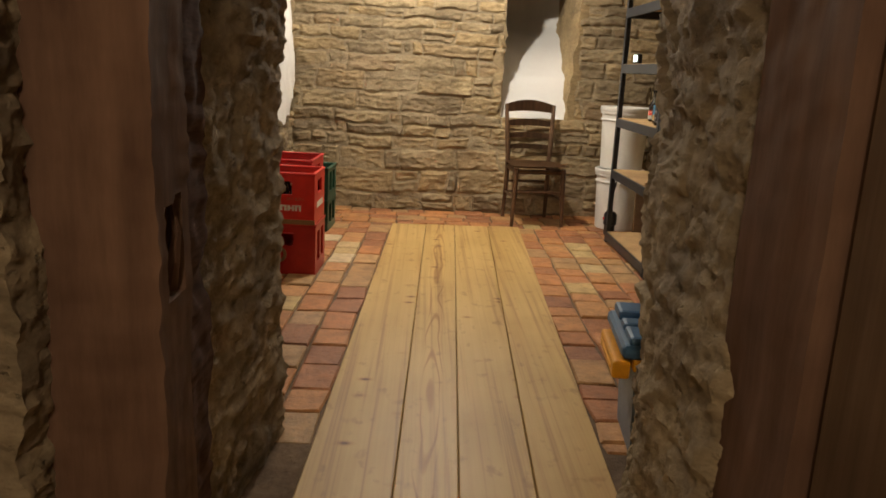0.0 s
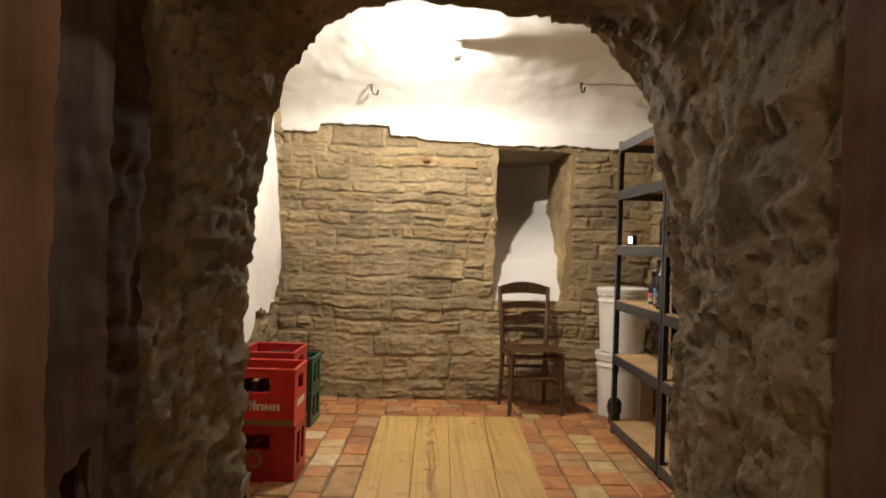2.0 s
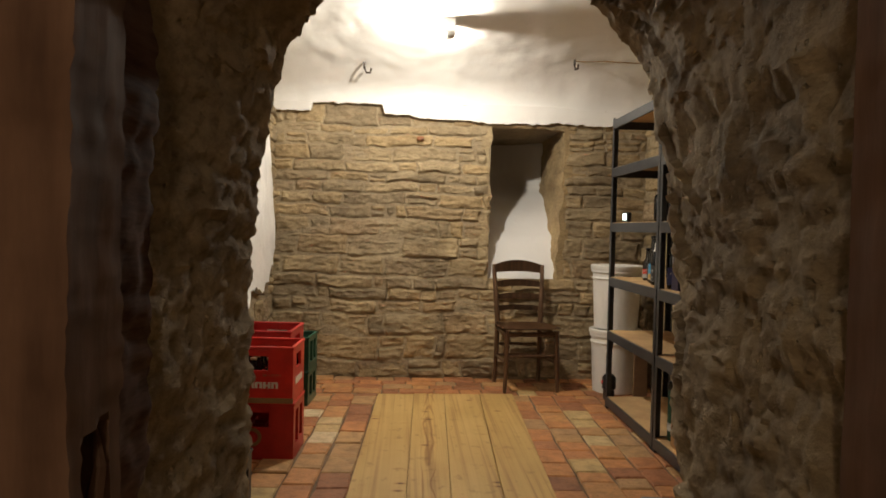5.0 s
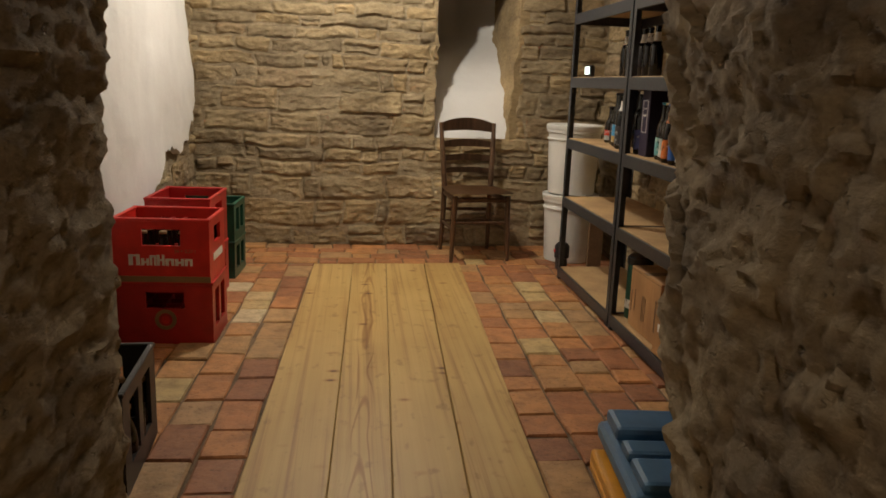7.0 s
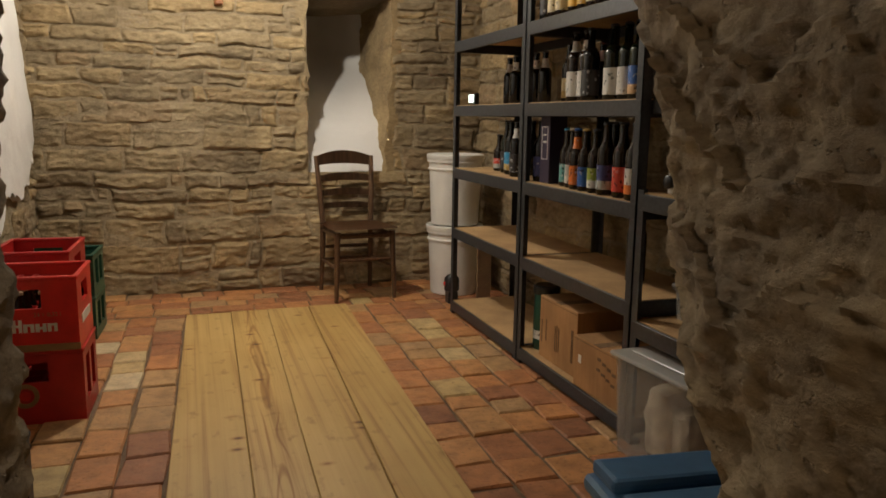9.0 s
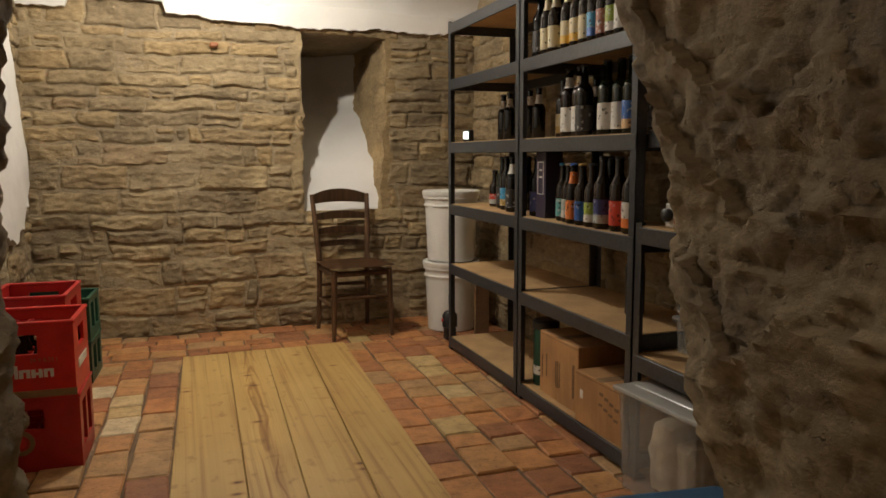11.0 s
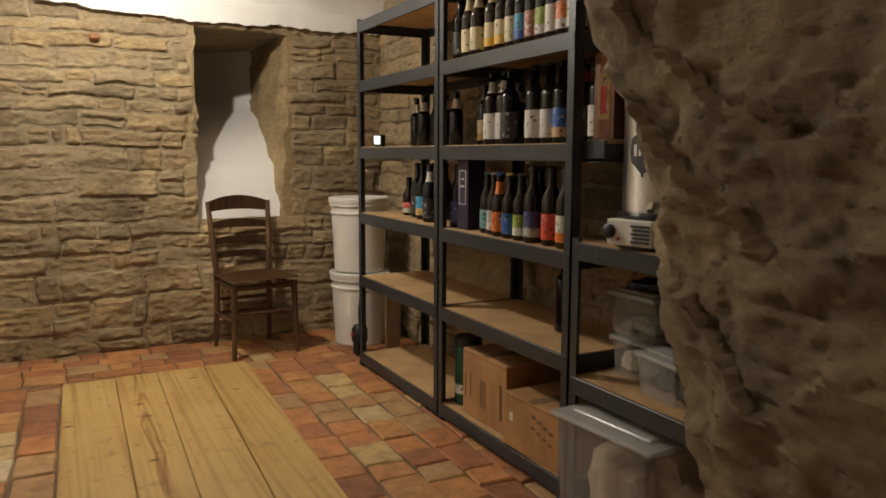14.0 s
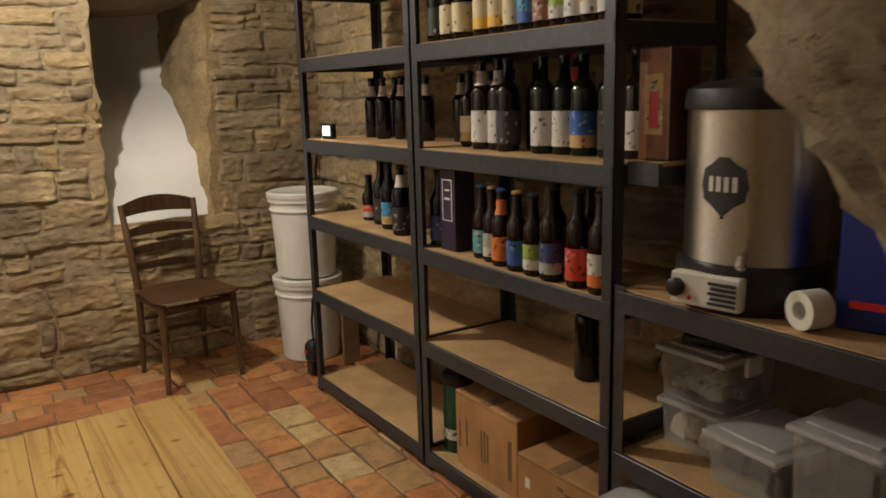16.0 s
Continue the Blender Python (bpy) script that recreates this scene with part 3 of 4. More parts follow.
# ---- floor bed ----
floor = part("floor", block(-1.4, 2.1, 0.9, YB + 0.1, -0.1, -0.008), EARTH)
tagged(floor, "worn terracotta tile floor with a strip of spruce boards", "floor", kind="structure")
PLANKS = [(-0.247, -0.001, -0.178, 0.056), (0.001, 0.177, 0.058, 0.256), (0.179, 0.388, 0.258, 0.49), (0.391, 0.606, 0.493, 0.713)]
for n_, (a0, b0, a1, b1) in enumerate(PLANKS):
    # near edge at y 2.5, far edge at y 5.21, extended towards the passage
    sa, sb, bm = (a1 - a0) / 2.71, (b1 - b0) / 2.71, bmesh.new()
    y0, y1 = 0.93, 5.2 + 0.012 * n_
    v = [bm.verts.new(p) for p in ((a0 + sa * (y0 - 2.5), y0, -0.02), (b0 + sb * (y0 - 2.5), y0, -0.02), (b0 + sb * (y1 - 2.5), y1, -0.02), (a0 + sa * (y1 - 2.5), y1, -0.02))]
    top = [bm.verts.new((p.co.x, p.co.y, 0.008 + 0.0015 * (n_ % 2))) for p in v]
    bm.faces.new(top)
    for k in range(4):
        bm.faces.new((v[k], v[(k + 1) % 4], top[(k + 1) % 4], top[k]))
    bmesh.ops.bevel(bm, geom=[e for e in bm.edges if all(q in top for q in e.verts)], offset=0.003, segments=1, affect="EDGES")
    part("plank", bm, BOARD_FLAME if n_ == 1 else BOARD, floor)

# ---- metal shelving ----
def rack(y0, y1, levels, height, label, depth=0.4, x0=1.262):
    w = y1 - y0
    r = thing("metal_rack", x0, y0, 0, 0, label, "shelf rack", "metal racks along the wall")
    for px, sx in ((0, 1), (depth, -1)):
        for py, sy in ((0, 1), (w, -1)):
            bm = block(*sorted((px, px + sx * 0.003)), *sorted((py, py + sy * 0.036)), 0.0, height)
            block(*sorted((px, px + sx * 0.036)), *sorted((py, py + sy * 0.003)), 0.0, height, bm=bm)
            for k in range(int(height / 0.09)):
                block(*sorted((px - sx * 0.0006, px)), *sorted((py + sy * 0.012, py + sy * 0.02)), 0.05 + 0.09 * k, 0.062 + 0.09 * k, bm=bm)
            p = part("post", bm, STEEL_PAINT, r)
            part("foot", block(*sorted((px - 0.002 * sx, px + sx * 0.04)), *sorted((py - 0.002 * sy, py + sy * 0.04)), 0.0, 0.014, 0.002), BLACK, p)
    for z in levels:
        for a, b, c, d in ((0.003, 0.012, 0.004, w - 0.004), (depth - 0.012, depth - 0.003, 0.004, w - 0.004), (0.012, depth - 0.012, 0.004, 0.014), (0.012, depth - 0.012, w - 0.014, w - 0.004)):
            part("beam", block(a - 0.004 if a < 0.01 else a, b, c, d, z - 0.055, z, 0.002), STEEL_PAINT, r)
        part("shelf_board", block(0.01, depth - 0.01, 0.012, w - 0.012, z - 0.008, z + 0.003, 0.001), MDF, r, "bare chipboard shelf")
    return r


L6 = [0.068, 0.487, 0.822, 1.161, 1.501, 1.8]
rack(3.998, 4.936, L6, 1.812, "anthracite steel rack with chipboard shelves, beside white buckets")
rack(3.068, 3.99, L6, 1.812, "anthracite steel rack with chipboard shelves full of bottles")
rack(2.33, 3.06, [0.432, 0.858], 0.872, "anthracite steel rack holding a preserving cooker and boxes")

# ---- bottles ----
SHAPES = {  # height, radius, shoulder start, neck start, neck radius
    "long": (0.235, 0.0305, 0.56, 0.74, 0.0135), "half": (0.262, 0.034, 0.58, 0.76, 0.014),
    "wine": (0.3, 0.038, 0.6, 0.74, 0.015), "stub": (0.19, 0.031, 0.52, 0.72, 0.0135)}


def bottle(x, y, z, shape="long", glass=GLASS_BROWN, main="cream", band="", cap=INK, neck="", size=1.0, turn=0):
    h, r, s0, s1, nr = SHAPES[shape]
    h, r, nr = h * size, r * size, nr * size
    words = {"": "plain dark"}.get(main, main)
    b = thing("bottle", x, y, z, turn, f"dark glass beer bottle with {words} label" if main else "dark glass bottle with no label", "bottle", "bottles on the racks")
    prof = [(r * 0.85, 0), (r, 0.006), (r, h * s0), (r * 0.93, h * (s0 + 0.05)), (r * 0.66, h * (s0 + 0.11)), (nr * 1.15, h * s1), (nr, h * 0.93), (nr * 1.15, h * 0.935), (nr * 1.15, h * 0.965), (nr, h * 0.97)]
    part("body", lathe(prof, 20), glass, b, smooth=True)
    part("cap", lathe([(nr * 1.2, h * 0.962), (nr * 1.22, h * 0.985), (nr * 0.9, h)], 14), cap, b, smooth=True)
    if main:
        q = r + 0.0006
        part("label", lathe([(q, h * 0.08), (q, h * (0.081 if not band else 0.24)), (q, h * (s0 - 0.17))], 20, close=False), LABELS[main], b, smooth=True)
        if band:
            part("label", lathe([(q + 0.0003, h * 0.08), (q + 0.0003, h * 0.2)], 20, close=False), LABELS[band], b, smooth=True)
    if neck:
        part("neck_label", lathe([(r * 0.68, h * (s0 + 0.108)), (nr * 1.2, h * s1), (nr * 1.1, h * 0.86)], 16, close=False), LABELS[neck], b, smooth=True)
    return b


Z5, Z4, Z3, Z2, Z1 = 1.805, 1.505, 1.165, 0.826, 0.491
# upper row
for y, shape, glass, main, band, neck in (
        (3.92, "half", GLASS_BLACK, "dark", "", ""), (3.845, "half", GLASS_BROWN, "cream", "", "cream"), (3.775, "half", GLASS_BROWN, "cream", "", "cream"),
        (3.665, "half", GLASS_BROWN, "cream", "yellow", "cream"), (3.59, "half", GLASS_BROWN, "cream", "yellow", "cream"), (3.52, "half", GLASS_BROWN, "cream", "", "cream"),
        (3.455, "half", GLASS_BROWN, "sky", "blue", "sky"), (3.39, "half", GLASS_BROWN, "rust", "", ""), (3.325, "half", GLASS_BROWN, "lime", "white", ""),
        (3.265, "half", GLASS_BLACK, "white", "", "white"), (3.205, "half", GLASS_BROWN, "orange", "white", ""), (3.145, "half", GLASS_BROWN, "grey", "white", "")):
    bottle(1.325, y, Z4, shape, glass, main, band, LABELS["gold"] if neck == "cream" else INK, neck)
for k, (x, y) in enumerate(((1.42, 3.7), (1.42, 3.62), (1.41, 3.53), (1.42, 3.44), (1.42, 3.36), (1.42, 3.27), (1.42, 3.18), (1.5, 3.8))):
    bottle(x, y, Z4, "half", GLASS_BROWN, "dark" if k % 3 else "cream")
# middle row
for x, y, shape, glass, main, band, neck in (
        (1.5, 4.72, "half", GLASS_BLACK, "", "", "white"), (1.47, 4.57, "half", GLASS_BLACK, "", "", "white"), (1.5, 4.47, "half", GLASS_BLACK, "", "", "white"), (1.5, 4.39, "half", GLASS_BLACK, "", "", "white"),
        (1.56, 4.62, "half", GLASS_BLACK, "", "", ""), (1.49, 4.27, "half", GLASS_BLACK, "", "", "white"), (1.55, 4.12, "half", GLASS_BLACK, "", "", "white"),
        (1.52, 3.9, "half", GLASS_BLACK, "", "", "white"), (1.53, 3.8, "half", GLASS_BLACK, "", "", "white"), (1.42, 3.885, "half", GLASS_BROWN, "cream", "gold", ""),
        (1.385, 3.765, "wine", GLASS_BROWN, "white", "", "white"), (1.395, 3.69, "wine", GLASS_BROWN, "white", "", "white"), (1.375, 3.62, "wine", GLASS_BLACK, "dark", "", ""),
        (1.45, 3.57, "wine", GLASS_BLACK, "", "", ""), (1.39, 3.475, "wine", GLASS_GREEN, "white", "", ""), (1.405, 3.4, "wine", GLASS_GREEN, "white", "", ""),
        (1.405, 3.325, "wine", GLASS_GREEN, "blue", "sand", ""), (1.4, 3.215, "wine", GLASS_BLACK, "dark", "", "red"), (1.42, 3.145, "wine", GLASS_BLACK, "white", "", ""),
        (1.48, 3.3, "wine", GLASS_BLACK, "", "", "red"), (1.5, 3.45, "wine", GLASS_BLACK, "", "", "red")):
    bottle(x, y, Z3, shape, glass, main, band, LABELS["red"] if neck == "red" else INK, neck, 0.94 if shape == "wine" else 0.95)
# lower row
for x, y, shape, glass, main, band, neck, cap in (
        (1.41, 4.615, "stub", GLASS_BROWN, "red", "grey", "", INK), (1.4, 4.49, "half", GLASS_GREEN, "dark", "", "", INK), (1.37, 4.37, "half", GLASS_BLACK, "sky", "gold", "", INK),
        (1.335, 4.22, "half", GLASS_BLACK, "dark", "", "white", INK), (1.45, 4.3, "half", GLASS_BLACK, "", "", "", INK), (1.335, 3.955, "half", GLASS_BLACK, "navy", "", "", INK),
        (1.33, 3.7, "long", GLASS_BROWN, "teal", "", "", LABELS["sky"]), (1.32, 3.632, "long", GLASS_BROWN, "grey", "white", "", LABELS["gold"]), (1.305, 3.567, "long", GLASS_BROWN, "orange", "", "orange", LABELS["blue"]),
        (1.3, 3.487, "long", GLASS_BROWN, "blue", "", "", LABELS["gold"]), (1.3, 3.412, "long", GLASS_BROWN, "lime", "white", "", INK), (1.3, 3.335, "half", GLASS_BROWN, "navy", "grey", "", INK),
        (1.305, 3.235, "half", GLASS_BROWN, "red", "", "", INK), (1.3, 3.145, "half", GLASS_BROWN, "white", "orange", "", INK), (1.37, 3.4, "half", GLASS_BLACK, "", "", "", INK), (1.39, 3.28, "half", GLASS_BLACK, "", "", "", INK)):
    bottle(x, y, Z2, shape, glass, main, band, cap, neck)
bottle(1.46, 3.36, Z1, "wine", GLASS_BLACK, "", "", INK, "", 0.98)
canister = thing("canister", 1.37, 3.92, 0.072, 0, "dark green plastic canister beside a cardboard box", "canister")
part("body", lathe([(0.052, 0.0), (0.056, 0.008), (0.056, 0.24), (0.05, 0.262)], 24), GREEN, canister, smooth=True)
part("lid", lathe([(0.058, 0.255), (0.06, 0.262), (0.06, 0.285), (0.05, 0.295)], 24), BLACK, canister, "black lid", True)
part("label", lathe([(0.0567, 0.05), (0.0567, 0.09)], 24, close=False), LABELS["white"], canister, smooth=True)

# ---- cartons and small things on the racks ----
gift = thing("gift_carton", 1.345, 3.86, Z2, 0, "tall dark purple gift carton with a pale framed print", "carton")
part("carton", block(-0.04, 0.04, -0.045, 0.045, 0, 0.3, 0.002), CARTON_PURPLE, gift)
bm = bmesh.new()
for a, b, c, d in ((-0.028, 0.028, 0.1, 0.103), (-0.028, 0.028, 0.235, 0.238), (-0.028, -0.025, 0.1, 0.238), (0.025, 0.028, 0.1, 0.238), (-0.015, 0.015, 0.17, 0.178), (-0.012, 0.012, 0.2, 0.206)):
    block(-0.042, -0.0395, a, b, c, d, bm=bm)
part("print", bm, PALE, gift, "pale framed print")

meter = thing("digital_thermometer", 1.325, 4.79, Z3, 12, "small black digital thermometer with a lit display", "thermometer")
part("case", block(-0.015, 0.015, -0.033, 0.033, 0, 0.062, 0.005), BLACK, meter)
part("display", block(-0.0175, -0.0145, -0.024, 0.024, 0.014, 0.054), SCREEN, meter, "bright pale display")

stub = thing("wall_shelf", 0, 0, 0, 0, "short chipboard shelf on a dark steel bracket", "shelf")
part("shelf_board", block(1.31, 1.72, 2.962, 3.062, 1.162, 1.173, 0.001), MDF, stub)
part("bracket", block(1.3, 1.312, 2.962, 3.062, 1.115, 1.171, 0.002), STEEL_PAINT, stub)
part("bracket", block(1.312, 1.72, 2.964, 2.974, 1.115, 1.16, 0.002), STEEL_PAINT, stub)
orange = thing("bottle_carton", 1.39, 3.012, 1.1745, 4, "orange-brown printed bottle carton with a gold picture", "carton")
part("carton", block(-0.06, 0.06, -0.042, 0.042, 0, 0.26, 0.002), CARTON_SHADED, orange)
part("front", block(-0.0605, -0.0595, -0.04, 0.04, 0.004, 0.256), CARTON_ORANGE, orange, "orange printed front")
for y0 in (-0.0425, 0.0395):
    part("edge_strip", block(-0.0615, -0.0585, y0, y0 + 0.003, 0, 0.26), GOLD, orange)
part("print", block(-0.0625, -0.0595, -0.025, 0.025, 0.06, 0.2), LABELS["gold"], orange, "gold picture panel")
part("picture", block(-0.0635, -0.062, -0.013, 0.013, 0.075, 0.16), RED_SHADED, orange, "red bottle picture")


def carton(x, y, z, w, d, h, label, rz=0, marked="lines"):
    c = thing("cardboard_box", x, y, z, rz, label, "cardboard box", "cardboard boxes on the rack")
    part("body", block(-d / 2, d / 2, -w / 2, w / 2, 0, h, 0.003), CARD, c)
    part("tape", block(-d / 2 - 0.0012, d / 2, -0.025, 0.025, h - 0.001, h + 0.001), CARD_DARK, c)
    face = (-d / 2 - 0.0015, -d / 2 + 0.001)
    if marked == "lines":
        for y0, lo, hi in ((0.42, 0.25, 0.62), (0.3, 0.3, 0.66), (0.05, 0.22, 0.62), (0.0, 0.22, 0.64), (-0.05, 0.24, 0.62), (-0.38, 0.2, 0.7), (-0.41, 0.2, 0.7)):
            part("print", block(*face, w * y0, w * y0 + 0.006, h * lo, h * hi), BOX_INK, c)
    else:
        for k in range(4):
            y0, z0 = -w * (0.02 + 0.1 * k), h * (0.74 - 0.05 * k)
            part("print", block(*face, y0 - w * 0.075, y0, z0, z0 + h * 0.06), BOX_INK, c)
            part("print", block(*face, y0 - w * 0.06, y0 + w * 0.012, z0 - h * 0.2, z0 - h * 0.15), BOX_INK, c)
        part("sticker", block(*face, w * 0.33, w * 0.39, h * 0.5, h * 0.66), PALE, c, "white sticker")
    part("seam", block(-d / 2 - 0.0008, -d / 2 + 0.001, -w / 2 + 0.004, w / 2 - 0.004, h - 0.012, h - 0.0095), CARD_DARK, c)
    return c


carton(1.46, 3.665, 0.072, 0.34, 0.32, 0.27, "brown cardboard box with faded print")
carton(1.43, 3.29, 0.072, 0.33, 0.32, 0.2, "lower brown cardboard box with a white sticker", 2, "words")

# ---- preserving cooker ----
keg = thing("preserving_cooker", 1.435, 2.8, 0.862, 0, "brushed steel preserving cooker with a black base and lid", "preserving cooker")
part("base", lathe([(0.165, 0.0), (0.17, 0.01), (0.165, 0.095), (0.15, 0.105)], 40), BLACK, keg, "black plastic base", True)
part("kettle", lathe([(0.15, 0.103), (0.152, 0.115), (0.152, 0.43), (0.155, 0.435)], 48), STEEL, keg, smooth=True)
part("lid", lathe([(0.158, 0.432), (0.16, 0.444), (0.155, 0.476), (0.12, 0.49), (0.05, 0.496)], 40), BLACK, keg, "black lid", True)
part("lid_knob", lathe([(0.022, 0.494), (0.03, 0.512), (0.02, 0.52)], 16), BLACK, keg, smooth=True)
panel = part("control_panel", block(-0.182, -0.15, -0.06, 0.1, 0.012, 0.085, 0.004), PALE, keg, "white control panel")
panel.rotation_euler = (0, 0, radians(10))
bm = lathe([(0.02, -0.012), (0.02, 0.01), (0.015, 0.014)], 20)
knob = part("knob", bm, BLACK, keg, smooth=True)
knob.matrix_basis = pose(-0.196, 0.052, 0.05, 0, -90, 10)
bm = bmesh.new()
for k in range(5):
    block(-0.187, -0.183, -0.052, 0.01 - 0.006 * (k % 2), 0.022 + 0.011 * k, 0.028 + 0.011 * k, bm=bm)
ink = part("print", bm, INK, keg, "printed text lines")
ink.rotation_euler = (0, 0, radians(10))
part("pilot_lamp", lathe([(0.005, -0.004), (0.005, 0.004), (0.003, 0.006)], 12), RED, keg, "red pilot lamp", True).matrix_basis = pose(-0.188, 0.022, 0.03, 0, -90, 10)
tap = part("tap", tube([(-0.14, -0.075, 0.13), (-0.175, -0.095, 0.13), (-0.185, -0.1, 0.115)], 0.011), CHROME, keg, smooth=True)
badge_rows = []
for j in range(11):
    t = j / 10
    half = (0.34 * min(1, (1 - abs(2 * t - 1.1)) * 1.6 + 0.05)) * (1 + 0.08 * math.sin(j * 2.6))
    badge_rows.append([(0.1535 * math.cos(math.pi + 0.16 + a), 0.1535 * math.sin(math.pi + 0.16 + a), 0.205 + 0.13 * t) for a in (-half, -half * 0.5, 0, half * 0.5, half)])
part("badge", grid(badge_rows), INK, keg, "round dark emblem", True)
bm = bmesh.new()
for k in range(4):
    a0 = math.pi + 0.16 + 0.2 - 0.115 * k
    vs = [bm.verts.new((0.1548 * math.cos(a), 0.1548 * math.sin(a), z)) for a, z in ((a0, 0.262), (a0 - 0.07, 0.262), (a0 - 0.07, 0.294), (a0, 0.294))]
    bm.faces.new(vs)
part("emblem_bars", bm, PALE, keg)
for s in (1,):
    part("handle", tube([(-0.03, s * 0.15, 0.33), (-0.03, s * 0.185, 0.335), (0.03, s * 0.185, 0.335), (0.03, s * 0.15, 0.33)], 0.009), CHROME, keg, smooth=True)

roll = thing("paper_roll", 1.325, 2.59, 0.862 + 0.04, 0, "white paper roll lying on its side on the shelf", "paper roll")
prof = [(0.019, -0.026), (0.04, -0.026), (0.04, 0.026), (0.019, 0.026), (0.019, -0.026)]
part("roll", lathe(prof, 28, close=False), PAPER, roll, smooth=False).rotation_euler = (0, radians(90), radians(-18))
blue = thing("drink_carton", 1.44, 2.52, 0.862, 14, "blue and white carton with red lettering", "carton")
part("lower", block(-0.055, 0.055, -0.075, 0.06, 0, 0.26, 0.003), CARTON_BLUE, blue)
part("upper", block(-0.0555, 0.0555, -0.0755, 0.0605, 0.26, 0.31, 0.003), PALE, blue, "white top band")
part("print", block(-0.0575, -0.0545, -0.05, 0.035, 0.045, 0.06), RED, blue, "red printed line")


# ---- clear plastic boxes ----
def clear_box(x, y, z, d, w, h, label, rz=0, lid=True, filling=None, fill=0.5):
    c = thing("storage_box", x, y, z, rz, label, "storage box", "clear boxes on the rack")
    t, k = 0.003, 0.94
    bm = bmesh.new()
    outer = [[(sx * d / 2 * s, sy * w / 2 * s, zz) for sx, sy in ((-1, -1), (1, -1), (1, 1), (-1, 1))] for s, zz in ((k, 0), (1, h), (1.03, h), (1.03, h + 0.006), (0.985, h + 0.006), (0.985 * k, t))]
    vs = [[bm.verts.new(p) for p in ring] for ring in outer]
    for a, b in zip(vs, vs[1:]):
        for j in range(4):
            bm.faces.new((a[j], a[(j + 1) % 4], b[(j + 1) % 4], b[j]))
    bm.faces.new(vs[0][::-1])
    bm.faces.new(vs[-1])
    bmesh.ops.bevel(bm, geom=[e for e in bm.edges if abs(e.verts[0].co.z - e.verts[1].co.z) > h * 0.5], offset=0.015, segments=3, affect="EDGES")
    part("tub", bm, CLEAR, c, smooth=False)
    if lid:
        bm = block(-d / 2 * 1.05, d / 2 * 1.05, -w / 2 * 1.05, w / 2 * 1.05, h + 0.007, h + 0.022, 0.007, segments=2)
        block(-d / 2 * 0.8, d / 2 * 0.8, -w / 2 * 0.8, w / 2 * 0.8, h + 0.022, h + 0.03, 0.003, bm=bm)
        part("lid", bm, CLEAR_LID, c, "frosted clear lid")
        for s in (-1, 1):
            part("clip", block(-0.03, 0.03, s * w / 2 * 1.05 - 0.006, s * w / 2 * 1.05 + 0.006, h - 0.03, h + 0.02, 0.003), PALE, c)
    if filling:
        rnd = random.Random(int(x * 1000 + y * 100))
        for j in range(5):
            ww, hh = rnd.uniform(0.2, 0.34) * w, h * fill * rnd.uniform(0.7, 1.0)
            cx, cy = rnd.uniform(-0.2, 0.2) * d, (-0.33 + 0.165 * j) * w
            bm = block(cx - d * 0.2, cx + d * 0.2, cy - ww / 2, cy + ww / 2, 0.006, hh, 0.2 * ww, segments=2)
            bmesh.ops.subdivide_edges(bm, edges=[e for e in bm.edges if e.calc_length() > 0.03], cuts=4, use_grid_fill=True)
            for v in bm.verts:
                q = v.co + Vector((j, 0.3 * j, 0))
                pinch = 1 - 0.35 * max(0, v.co.z / hh - 0.55)
                v.co.x = cx + (v.co.x - cx) * pinch + rough(q, 0.012, 16) + 0.012 * abs(noise.noise(q * 30))
                v.co.y = max(-w * 0.45, min(w * 0.45, cy + (v.co.y - cy) * pinch + rough(q, 0.012, 19) + 0.01 * abs(noise.noise(q * 34))))
                v.co.x = max(-d * 0.45, min(d * 0.45, v.co.x))
                v.co.z = max(0.005, v.co.z + rough(q, 0.012, 18) * (v.co.z > 0.02))
            part("packet", bm, filling, c, "packed pouch", True)
    return c


clear_box(1.4, 2.83, 0.003, 0.42, 0.4, 0.32, "large clear plastic box with cloth and packets on the floor", 4, True, POWDER, 0.78)
clear_box(1.5, 2.93, 0.436, 0.2, 0.2, 0.1, "small clear box with cream packets", 0, True, POWDER, 0.8)
clear_box(1.5, 2.93, 0.57, 0.22, 0.2, 0.11, "clear box stacked on another, dark foil on its lid", 0, True, LABELS["grey"], 0.5)
clear_box(1.44, 2.72, 0.436, 0.24, 0.2, 0.1, "clear box with dark parts and a red piece", -6, True, INK, 0.7)
clear_box(1.42, 2.5, 0.436, 0.24, 0.2, 0.2, "tall frosted clear box with a lid", -4, True)
foil = thing("foil_pouch", 1.5, 2.92, 0.712, 20, "crinkled dark foil pouch on a clear box", "pouch")
bm = block(-0.07, 0.07, -0.08, 0.08, 0, 0.022, 0.008, segments=2)
bmesh.ops.subdivide_edges(bm, edges=bm.edges[:], cuts=3, use_grid_fill=True)
for v in bm.verts:
    v.co.z = max(0, v.co.z + rough(v.co, 0.012, 40))
part("pouch", bm, FOIL, foil)


